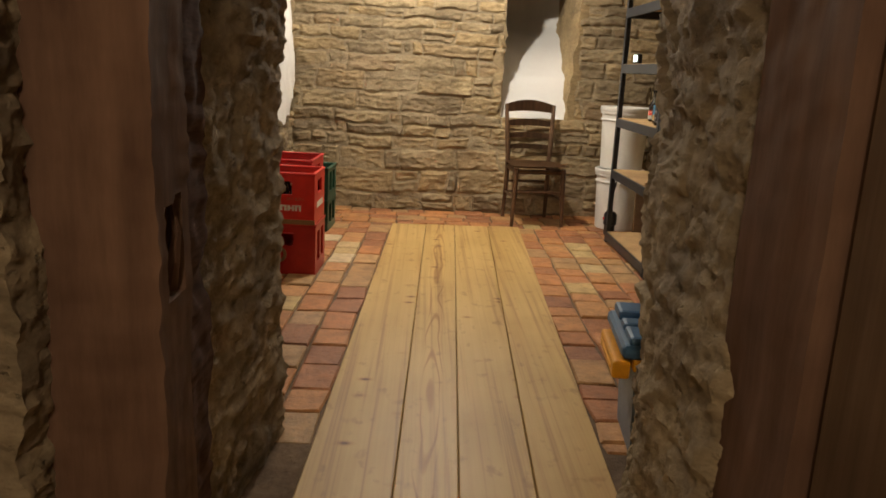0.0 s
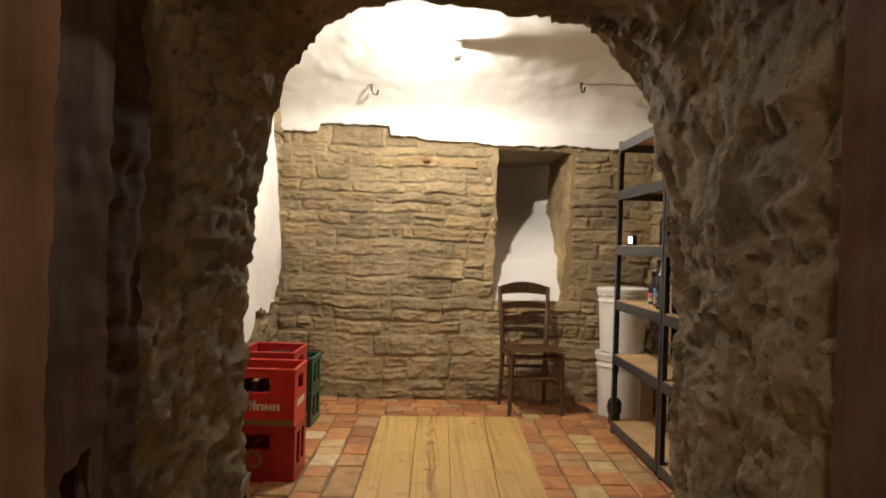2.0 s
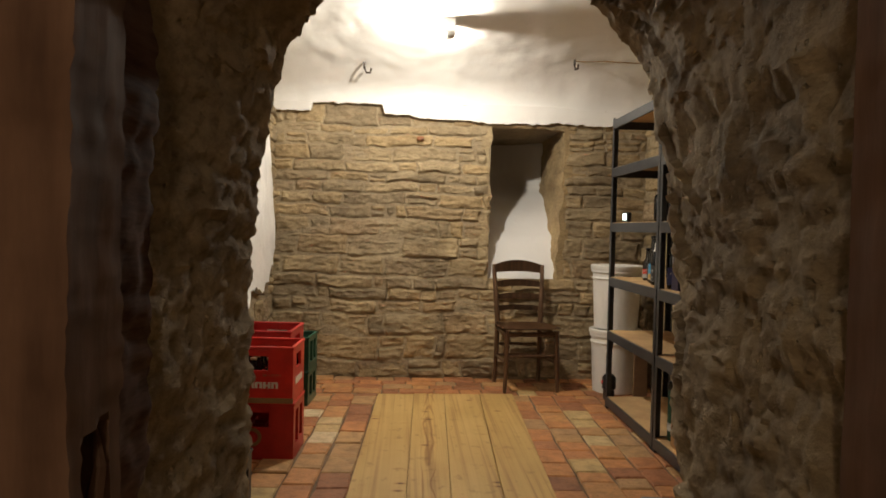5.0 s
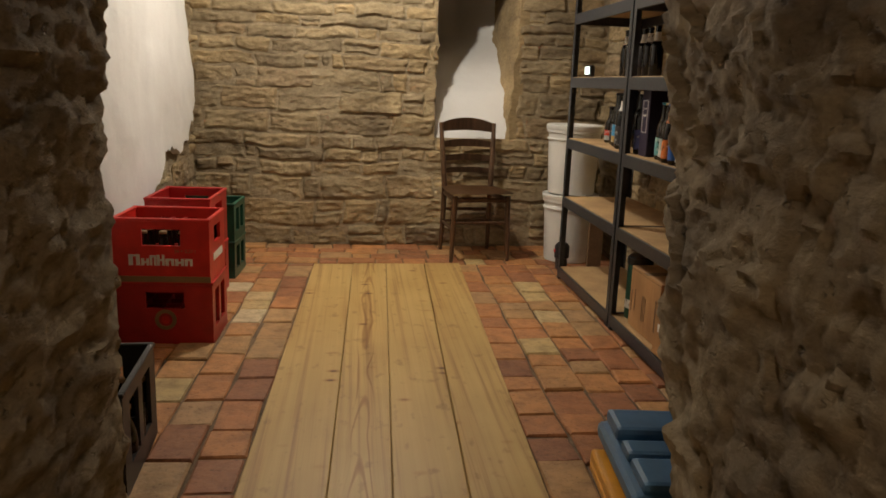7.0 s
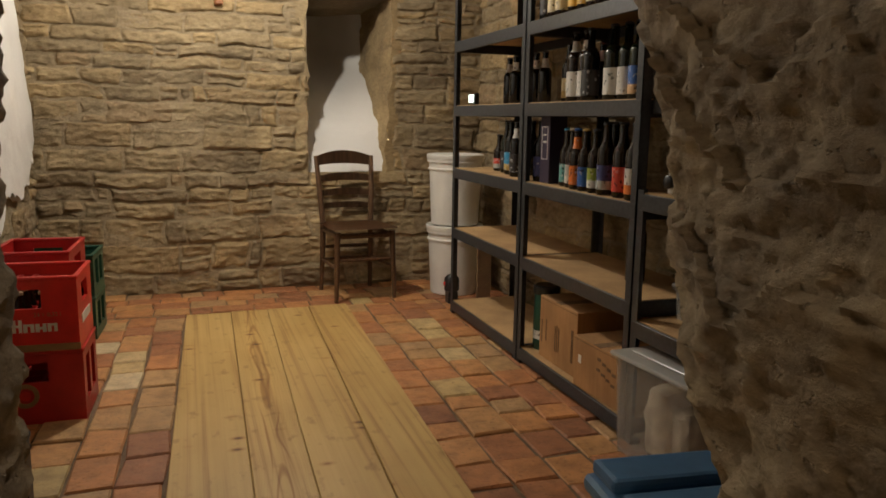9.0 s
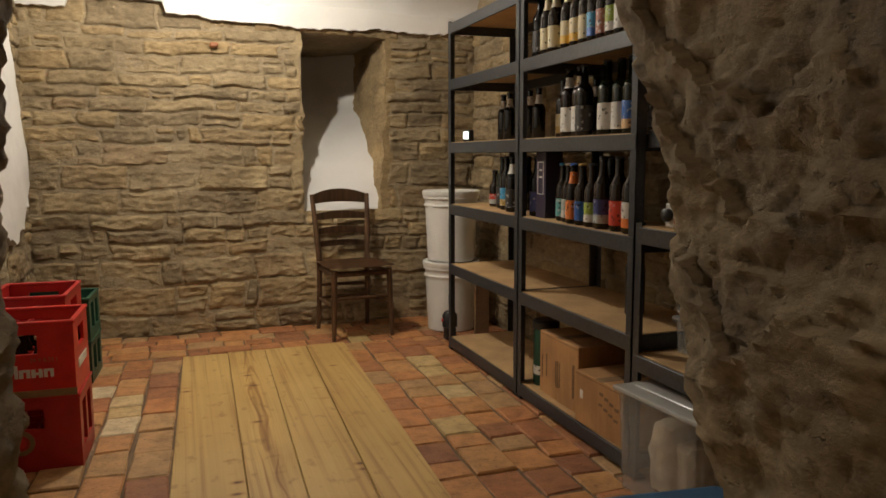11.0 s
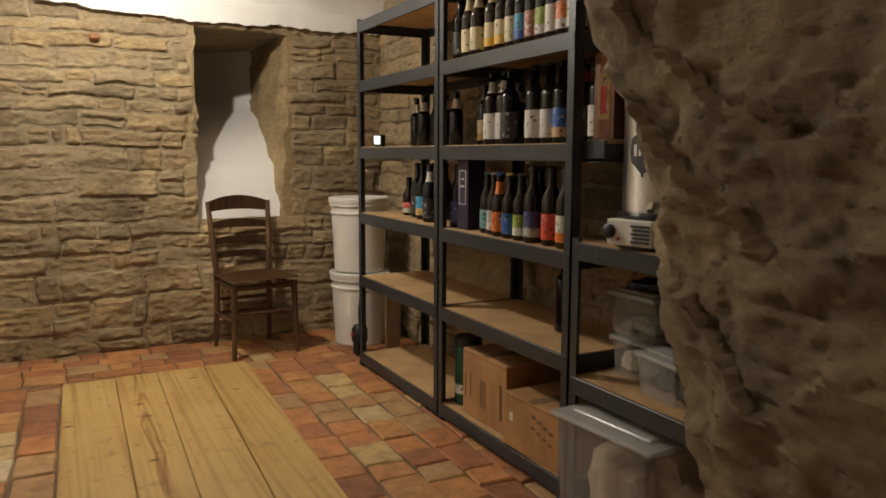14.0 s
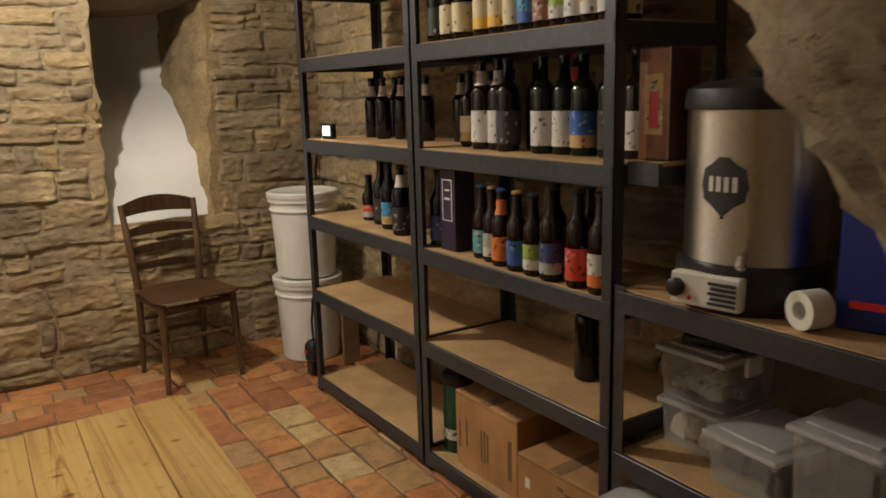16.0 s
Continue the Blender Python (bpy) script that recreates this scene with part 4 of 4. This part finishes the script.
# ---- drinks crates ----
def crate(x, y, z, rz, mat, label, w=0.385, d=0.3, h=0.265, print_kind="", inner=True, side_slots=False):
    c = thing("drinks_crate", x, y, z, rz, label, "drinks crate", "drinks crates on the floor")
    t, foot = 0.012, 0.97
    z0, z1 = h * 0.58, h * 0.84            # grip hole
    g0, g1 = -w * 0.2, w * 0.2
    def panel(us, zs, holes, lo, hi, swap):
        """One moulded wall with openings, from grid lines and the cells left open."""
        bm, made = bmesh.new(), {}

        def vert(i, j, k):
            if (i, j, k) not in made:
                o = (lo, hi)[k]
                made[i, j, k] = bm.verts.new((o, us[i], zs[j]) if swap else (us[i], o, zs[j]))
            return made[i, j, k]
        solid = {(i, j) for i in range(len(us) - 1) for j in range(len(zs) - 1)} - set(holes)
        for i, j in solid:
            for k in (0, 1):
                bm.faces.new([vert(*q, k) for q in ((i, j), (i + 1, j), (i + 1, j + 1), (i, j + 1))])
            for di, dj, e0, e1 in ((-1, 0, (i, j), (i, j + 1)), (1, 0, (i + 1, j), (i + 1, j + 1)), (0, -1, (i, j), (i + 1, j)), (0, 1, (i, j + 1), (i + 1, j + 1))):
                if (i + di, j + dj) not in solid:
                    bm.faces.new((vert(*e0, 0), vert(*e1, 0), vert(*e1, 1), vert(*e0, 1)))
        bmesh.ops.recalc_face_normals(bm, faces=bm.faces[:])
        return bm
    for s, nm in ((-1, "front_wall"), (1, "back_wall")):
        lo, hi = sorted((s * d / 2, s * (d / 2 - t)))
        part(nm, panel([-w / 2, g0, g1, w / 2], [0, z0, z1, h], [(1, 1)], lo, hi, False), mat, c)
    for s in (-1, 1):
        lo, hi = sorted((s * w / 2, s * (w / 2 - t)))
        e = d / 2 - t
        if side_slots:
            bm = panel([-e, -d * 0.32, -d * 0.06, d * 0.06, d * 0.32, e], [0, h * 0.24, h * 0.84, h], [(1, 1), (3, 1)], lo, hi, True)
        else:
            bm = panel([-e, -d * 0.2, d * 0.2, e], [0, z0, z1, h], [(1, 1)], lo, hi, True)
        part("side_wall", bm, mat, c)
    part("bottom", block(-w / 2 + t, w / 2 - t, -d / 2 + t, d / 2 - t, 0.006, 0.016), mat, c)
    for k in range(1, 5):
        part("divider", block(-w / 2 + w * k / 5 - 0.003, -w / 2 + w * k / 5 + 0.003, -d / 2 + t, d / 2 - t, 0.016, h * 0.5), mat, c)
    for k in range(1, 4):
        part("divider", block(-w / 2 + t, w / 2 - t, -d / 2 + d * k / 4 - 0.003, -d / 2 + d * k / 4 + 0.003, 0.016, h * 0.495), mat, c)
    rim = bmesh.new()
    for q in ((-w / 2 - 0.004, w / 2 + 0.004, -d / 2 - 0.004, -d / 2 + t + 0.002), (-w / 2 - 0.004, w / 2 + 0.004, d / 2 - t - 0.002, d / 2 + 0.004)):
        block(*q, h - 0.012, h + 0.002, 0.003, rim)
    for q in ((-w / 2 - 0.004, -w / 2 + t + 0.002, -d / 2 + t, d / 2 - t), (w / 2 - t - 0.002, w / 2 + 0.004, -d / 2 + t, d / 2 - t)):
        block(*q, h - 0.0125, h + 0.0015, 0.003, rim)
    part("rim", rim, mat, c)
    if print_kind == "name":
        bm, x0 = bmesh.new(), -w * 0.34
        # plain bars the size of the lettering
        for k, (ww, hh) in enumerate(((0.13, 0.17), (0.09, 0.11), (0.07, 0.16), (0.09, 0.17), (0.1, 0.11), (0.1, 0.11), (0.09, 0.11))):
            for a, b in ((0.0, 0.34), (0.6, 0.9)):
                block(x0 + w * ww * a, x0 + w * ww * b, -d / 2 - 0.002, -d / 2 + 0.001, h * 0.27, h * (0.27 + hh), bm=bm)
            block(x0, x0 + w * ww * 0.9, -d / 2 - 0.0024, -d / 2 + 0.001, h * (0.24 + hh) - (k % 2) * h * hh * 0.4, h * (0.27 + hh) - (k % 2) * h * hh * 0.4, bm=bm)
            x0 += w * ww
        part("print", bm, PALE, c, "pale lettering shapes")
        words = part("print", letters("24 × 0,33 l", 0.02), GOLD, c, "small capacity print")
        words.matrix_basis = pose(w * 0.13, -d / 2 - 0.0008, h * 0.475, 90, 0, 0)
        part("band", block(-w / 2 - 0.002, w / 2 + 0.002, -d / 2 - 0.003, -d / 2 + 0.001, 0.002, h * 0.1), GOLD, c, "dull gold lower band")
        part("print", block(w / 2 - 0.001, w / 2 + 0.002, -d * 0.28, d * 0.3, h * 0.3, h * 0.42), PALE, c)
    if print_kind == "badge":
        bm = lathe([(0.028, -0.0012), (0.044, -0.0012), (0.044, 0.0012), (0.028, 0.0012), (0.028, -0.0012)], 28, close=False)
        part("print", bm, GOLD, c, "round dull gold emblem").matrix_basis = pose(0, -d / 2 - 0.001, h * 0.4, 90, 0, 0)
        part("print", lathe([(0.016, -0.001), (0.018, 0.0012)], 20), RED, c, "emblem centre").matrix_basis = pose(0, -d / 2 - 0.001, h * 0.4, 90, 0, 0)
    if inner:
        for i in range(5):
            for j in range(4):
                b = part("crate_bottle", lathe([(0.029, 0.017), (0.03, 0.12), (0.026, 0.15), (0.0135, 0.2), (0.013, 0.222), (0.015, 0.224), (0.0145, 0.234)], 12), GLASS_BROWN, c, smooth=True)
                b.matrix_basis = Matrix.Translation((-w / 2 + w * (i + 0.5) / 5, -d / 2 + d * (j + 0.5) / 4, 0.002)) @ Matrix.Diagonal((1, 1, 0.86, 1))
                part("bottle_cap", lathe([(0.0155, 0.228), (0.0158, 0.236), (0.012, 0.241)], 10), GOLD, b)
    return c


# the lower front crate and the rear stack carry shade in their red
crate(-0.705, 3.92, 0.0, -1.5, RED_SHADED, "red plastic drinks crate with a round emblem, lower of a stack", print_kind="badge", side_slots=True, inner=False)
crate(-0.71, 3.918, 0.2655, -2.0, RED, "bright red plastic drinks crate with pale lettering and bottles", print_kind="name")
crate(-0.76, 4.5, 0.0, -3, RED_SHADED, "red plastic drinks crate against the wall, shade in its colour", w=0.3, d=0.39, inner=False, side_slots=True)
crate(-0.76, 4.5, 0.2655, -2, RED_SHADED, "red empty plastic drinks crate on another, shade in its colour", w=0.3, d=0.39, inner=False)
crate(-0.775, 5.0, 0.0, -3, GREEN, "green plastic drinks crate on the tiles", inner=False, side_slots=True, h=0.21)
crate(-0.775, 5.0, 0.2105, -3, GREEN, "green plastic drinks crate on another", inner=False, side_slots=True, h=0.21)
crate(-0.68, 2.72, 0.0, 3, BLACK, "black plastic drinks crate with bottles", w=0.3, d=0.4, h=0.3, side_slots=True)

# ---- chair ----
chair = thing("wooden_chair", 0.83, 5.51, 0, 7, "dark brown wooden chair with curved back slats", "chair")
for sx in (-1, 1):
    part("leg", tube([(sx * 0.185, -0.19, 0), (sx * 0.178, -0.185, 0.2), (sx * 0.172, -0.18, 0.42)], 0.017, 10, radii=[0.013, 0.017, 0.019]), CHAIR_WOOD, chair, smooth=True)
    part("back_post", tube([(sx * 0.165, 0.2, 0), (sx * 0.16, 0.175, 0.22), (sx * 0.158, 0.165, 0.43), (sx * 0.17, 0.185, 0.62), (sx * 0.182, 0.225, 0.85)], 0.017, 10, radii=[0.013, 0.017, 0.019, 0.018, 0.014]), CHAIR_WOOD, chair, smooth=True)
rows = []
for j in range(13):
    y = -0.215 + 0.41 * j / 12
    half = 0.215 - 0.028 * (j / 12) - 0.02 * (abs(j / 12 - 0.5) * 2) ** 6
    rows.append([(half * (2 * i / 12 - 1), y - 0.012 * (1 - (2 * i / 12 - 1) ** 2) * (j < 6) * (1 - j / 6), 0.438 - 0.01 * (1 - (2 * i / 12 - 1) ** 2) * (1 - (2 * j / 12 - 1) ** 2)) for i in range(13)])
bm = grid(rows)
bmesh.ops.solidify(bm, geom=bm.faces[:], thickness=0.022)
part("seat", bm, SEAT_WOOD, chair, "worn brown wooden seat", True)
for a, b in (((-0.165, -0.18, 0.395), (0.165, -0.18, 0.395)), ((-0.165, -0.17, 0.395), (-0.155, 0.16, 0.395)), ((0.165, -0.17, 0.395), (0.155, 0.16, 0.395)), ((-0.155, 0.165, 0.395), (0.155, 0.165, 0.395))):
    part("apron", tube([a, b], 0.016, 8), CHAIR_WOOD, chair, smooth=True)
for a, b in (((-0.175, -0.186, 0.25), (0.175, -0.186, 0.25)), ((-0.175, -0.185, 0.2), (-0.162, 0.18, 0.2)), ((0.175, -0.185, 0.2), (0.162, 0.18, 0.2)), ((-0.16, 0.178, 0.28), (0.16, 0.178, 0.28)), ((-0.16, 0.182, 0.2), (0.16, 0.182, 0.2))):
    part("stretcher", tube([a, ((a[0] + b[0]) / 2, (a[1] + b[1]) / 2, a[2]), b], 0.009, 8, radii=[0.008, 0.011, 0.008]), CHAIR_WOOD, chair, smooth=True)


def slat(z, h, sag, arch, y):
    front_rows = []
    for j in range(4):
        row = []
        for i in range(13):
            s = 2 * i / 12 - 1
            row.append((s * (0.163 + 0.05 * (z - 0.43) * 0.8), y + 0.028 * (1 - s * s), z + (h * (j / 3)) + arch * (1 - s * s) * (0.35 + 0.65 * j / 3)))
        front_rows.append(row)
    bm = grid(front_rows)
    bmesh.ops.solidify(bm, geom=bm.faces[:], thickness=0.014)
    return bm


for z, h, arch, y in ((0.52, 0.03, 0.012, 0.178), (0.6, 0.034, 0.014, 0.19), (0.69, 0.038, 0.016, 0.202), (0.79, 0.06, 0.035, 0.218)):
    part("back_slat", slat(z, h, 0, arch, y), CHAIR_WOOD, chair, smooth=True)


# ---- white buckets ----
def bucket(x, y, z, label):
    b = thing("bucket", x, y, z, 20, label, "bucket", "white buckets in the corner")
    part("body", lathe([(0.142, 0.0), (0.148, 0.006), (0.163, 0.34), (0.172, 0.342), (0.172, 0.35), (0.164, 0.354), (0.165, 0.385), (0.176, 0.388), (0.176, 0.41), (0.168, 0.416)], 48), WHITE, b, smooth=True)
    part("lid", lathe([(0.178, 0.405), (0.181, 0.412), (0.181, 0.432), (0.172, 0.438), (0.16, 0.43)], 48), WHITE, b, smooth=True)
    pts = [(0.18 * math.cos(a), 0.18 * math.sin(a), 0.345 - 0.11 * math.sin((a + 0.5) / 2.2 * math.pi)) for a in [(-0.5 + 2.2 * k / 16) for k in range(17)]]
    part("handle", tube([(1.02 * p[0], 1.02 * p[1], p[2]) for p in pts], 0.0035, 6), PALE, b, "wire handle", True)
    return b


bucket(1.45, 5.43, 0.0, "white plastic lidded bucket standing on the tiles")
bucket(1.45, 5.43, 0.4395, "white plastic lidded bucket stacked on another")
pump = thing("hand_pump", 1.335, 5.13, 0.0, 0, "small black pump with a cord beside the rack", "pump")
part("housing", lathe([(0.03, 0.07), (0.045, 0.08), (0.045, 0.15), (0.03, 0.17)], 20), BLACK, pump, smooth=True)
part("stand", block(-0.03, 0.03, -0.035, 0.035, 0, 0.075, 0.006), BLACK, pump)
part("red_button", lathe([(0.012, 0.0), (0.01, 0.006)], 12), RED, pump).matrix_basis = pose(-0.044, 0, 0.12, 0, -90, 0)
part("cord", tube([(0, 0, 0.16), (0.005, 0.02, 0.26), (0.03, 0.05, 0.36), (0.05, 0.07, 0.41)], 0.006), BLACK, pump, smooth=True)
plank_ = thing("leaning_board", 1.55, 5.16, 0, 0, "narrow brown board leaning in the corner", "board")
part("board", block(-0.045, 0.045, -0.012, 0.012, 0.0, 0.42, 0.003), CARD_DARK, plank_)

# ---- blue and grey bin by the passage ----
binb = thing("waste_bin", 0.775, 2.03, 0, -6, "grey-blue plastic bin with blue ribbed lid and yellow clamps", "bin")
bm = bmesh.new()
rings = [[bm.verts.new((sx * 0.125 * s, sy * 0.165 * s, z)) for sx, sy in ((-1, -1), (1, -1), (1, 1), (-1, 1))] for s, z in ((0.84, 0), (0.97, 0.3))]
for k in range(4):
    bm.faces.new((rings[0][k], rings[0][(k + 1) % 4], rings[1][(k + 1) % 4], rings[1][k]))
bm.faces.new(rings[0][::-1])
bm.faces.new(rings[1])
bmesh.ops.bevel(bm, geom=bm.edges[:], offset=0.012, segments=2, affect="EDGES")
part("body", bm, BIN_GREY, binb)
part("collar", block(-0.13, 0.13, -0.172, 0.172, 0.285, 0.322, 0.008, segments=2), YELLOW, binb, "yellow collar")
clamp = part("clamp", block(-0.185, -0.135, -0.165, 0.125, 0.26, 0.312, 0.012, segments=3), YELLOW, binb, "yellow clamp bar")
part("groove", block(-0.188, -0.18, -0.13, 0.1, 0.28, 0.29, 0.002), YELLOW, clamp)
bm = block(-0.165, 0.135, -0.175, 0.175, 0.32, 0.362, 0.022, segments=3)
lid_ = part("lid", bm, BIN_BLUE, binb, "blue ribbed lid")
for y0, y1, z1 in ((0.06, 0.172, 0.39), (-0.04, 0.028, 0.384), (-0.165, -0.052, 0.384)):
    part("rib", block(-0.145, 0.13, y0, y1, 0.358, z1, 0.012, segments=2), BIN_BLUE, lid_)

# ---- lamp and hooks under the vault ----
fixture = thing("ceiling_lamp", 0, 0, 0, 0, "white ceiling lamp holder with a glowing bare bulb", "lamp")
part("holder", block(BULB.x + 0.05, BULB.x + 0.13, BULB.y - 0.04, BULB.y + 0.04, BULB.z + 0.014, vault_at(BULB.x + 0.09, BULB.y) + 0.02, 0.008, segments=2), LAMP_WHITE, fixture)
part("socket", lathe([(0.026, -0.014), (0.036, -0.006), (0.042, 0.014)], 20), LAMP_WHITE, fixture, smooth=True).location = BULB + Vector((0.09, 0.0, 0.0))
part("neck", tube([BULB + Vector(d) for d in ((0.07, 0.003, 0.003), (0.05, 0.002, 0.002), (0.026, 0.0, 0.0))], 0.012, 14), LAMP_WHITE, fixture, smooth=True)
bulb_mesh = part("bulb", lathe([(0.004, -0.028), (0.018, -0.022), (0.026, 0.0), (0.018, 0.022), (0.004, 0.03)], 16), BULB_GLOW, fixture, "glowing bulb", True)
bulb_mesh.location = BULB
bulb_mesh.visible_shadow = False
for x, y, turn in ((-0.33, 5.5, 30), (1.1, 5.37, -40)):
    hook = thing("ceiling_hook", x, y, vault_at(x, y) - 0.07, turn, "small dark iron hook in the vault", "hook", "hooks in the vault")
    part("hook", tube([(0, 0, 0.09), (0, 0, 0.03), (0.012, -0.01, 0.0), (0.034, -0.02, 0.0), (0.042, -0.025, 0.03)], 0.008), IRON, hook, smooth=True)
# a thin brown tube draws the line from the right hook along the vault
thin_line = thing("vault_line", 0, 0, 0, 0, "thin brown line running along the vault", "wire")
part("wire", tube([(x, 5.37, vault_at(x, 5.37) - 0.012) for x in (1.1, 1.2, 1.3, 1.4, 1.5, 1.6, 1.7)], 0.004, 6), GOLD, thin_line, smooth=True)
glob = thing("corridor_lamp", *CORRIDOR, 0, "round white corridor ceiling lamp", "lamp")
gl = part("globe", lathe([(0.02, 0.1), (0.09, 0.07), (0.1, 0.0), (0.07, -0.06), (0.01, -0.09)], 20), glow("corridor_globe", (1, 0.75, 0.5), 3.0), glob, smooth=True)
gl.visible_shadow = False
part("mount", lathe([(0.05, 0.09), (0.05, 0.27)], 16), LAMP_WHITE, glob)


# ---- stones and tiles, piece by piece ----
def bed(parent, place, u0, u1, z0, z1, seed):
    nu, nz = max(2, int((u1 - u0) / 0.025)), max(2, int((z1 - z0) / 0.025))
    rows = []
    for j in range(nz + 1):
        z = z0 + (z1 - z0) * j / nz
        rows.append([place(u0 + (u1 - u0) * i / nu, z, 0.004 + face_relief(u0 + (u1 - u0) * i / nu, z, seed)) for i in range(nu + 1)])
    part("mortar", grid(rows), MORTAR, parent, smooth=True)


def on_north(u, z, o):
    return XL + u, YB - 0.004 - o, z


def on_west(u, z, o):
    return XL + 0.004 + o, YB - u, z


def on_east(u, z, o):
    return XR - 0.004 - o, YB - u, z


N0, N1 = NICHE[0] - XL, NICHE[1] - XL
for u0, u1, z0, z1 in ((0, N0, 0, 2.0), (N1, XR - XL, 0, 2.0), (N0, N1, 0, NICHE[2]), (N0, N1, NICHE[3], 2.0)):
    bed(wall_north, on_north, u0, u1, z0, z1, 11)
bed(wall_west, on_west, 0, 3.4, 0, 2.0, 23)
bed(wall_east, on_east, 0, 3.4, 0, 2.0, 37)
course_stones(wall_north, on_north, XR - XL, 2.0, [(N0, N1, NICHE[2], NICHE[3])], 11)
part("brick_fragment", block(0.045, 0.095, YB - 0.058, YB - 0.02, 1.738, 1.768, 0.008), CARTON_ORANGE, wall_north, "orange brick fragment in the wall")
course_stones(wall_west, on_west, 1.6, 1.95, [(0.42, 2.4, 0.62, 2.0)], 23)
course_stones(wall_east, on_east, 2.7, 1.95, [], 37)


def tile(x0, x1, y0, y1, z):
    bm, b = bmesh.new(), 0.006
    base = [bm.verts.new((x + tx, y + ty, q)) for q, i in ((-0.02, 0.0), (z - b, 0.0)) for (x, y), tx, ty in (((x0, y0), i, i), ((x1, y0), -i, i), ((x1, y1), -i, -i), ((x0, y1), i, -i))]
    top = [bm.verts.new(p) for p in ((x0 + b, y0 + b, z), (x1 - b, y0 + b, z), (x1 - b, y1 - b, z), (x0 + b, y1 - b, z))]
    for a, c in ((base[:4], base[4:]), (base[4:], top)):
        for k in range(4):
            bm.faces.new((a[k], a[(k + 1) % 4], c[(k + 1) % 4], c[k]))
    bm.faces.new(top)
    return bm


def turn_about(bm, cx, cy, deg):
    bmesh.ops.rotate(bm, verts=bm.verts[:], cent=(cx, cy, 0), matrix=Matrix.Rotation(radians(deg), 3, "Z"))


rnd = random.Random(5)
PALE_AT = [(-0.43, 4.44), (-0.44, 4.25), (0.85, 5.36), (0.98, 4.62), (1.02, 4.1), (0.93, 3.72), (-0.5, 4.75), (0.35, 5.5), (-0.62, 3.2)]


def tile_field(x0, x1, y0, y1, width, low, high, across=False, slant=0.0):
    u0, u1, v0, v1 = (y0, y1, x0, x1) if across else (x0, x1, y0, y1)
    u = u0
    while u < u1 - 0.03:
        w = width * rnd.uniform(0.92, 1.08)
        w = u1 - u if u1 - u - w < 0.06 else w
        v = v0 - rnd.uniform(0, 0.12)
        while v < v1 - 0.02:
            q = rnd.uniform(low, high)
            a, b = max(v, v0), min(v + q, v1)
            v += q
            if b - a < 0.04:
                continue
            g, sk = 0.0034, 0.0255 * (slant > 0)
            z = rnd.uniform(-0.005, 0.005)
            bm = tile(a + g, b - g, u + g, u + w - g, z) if across else tile(u + g, u + w - g, a + g, b - g, z)
            for p in bm.verts:
                p.co.x += sk * (p.co.y - 2.5)
                p.co.z += rough((p.co.x, p.co.y, 2), 0.004, 6)
                p.co.x += rough((p.co.x, p.co.y, 7), 0.011, 14)
                p.co.y += rough((p.co.x, p.co.y, 9), 0.011, 14)
            turn_about(bm, (a + b) / 2 if across else u + w / 2, u + w / 2 if across else (a + b) / 2, rnd.uniform(-2.0, 2.0))
            x, y = sum(p.co.x for p in bm.verts) / len(bm.verts), sum(p.co.y for p in bm.verts) / len(bm.verts)
            pale = any(abs(x - px) < 0.085 and abs(y - py) < 0.1 for px, py in PALE_AT)
            part("tile", bm, TILE_PALE if pale else TILE, floor)
        u += w


tile_field(-1.0, -0.253, 1.95, 5.24, 0.148, 0.14, 0.25, slant=1.0)
tile_field(0.612, 1.74, 1.95, 5.26, 0.15, 0.13, 0.25, slant=1.0)
tile_field(-0.98, 1.75, 5.26, 5.815, 0.135, 0.11, 0.25, across=True)
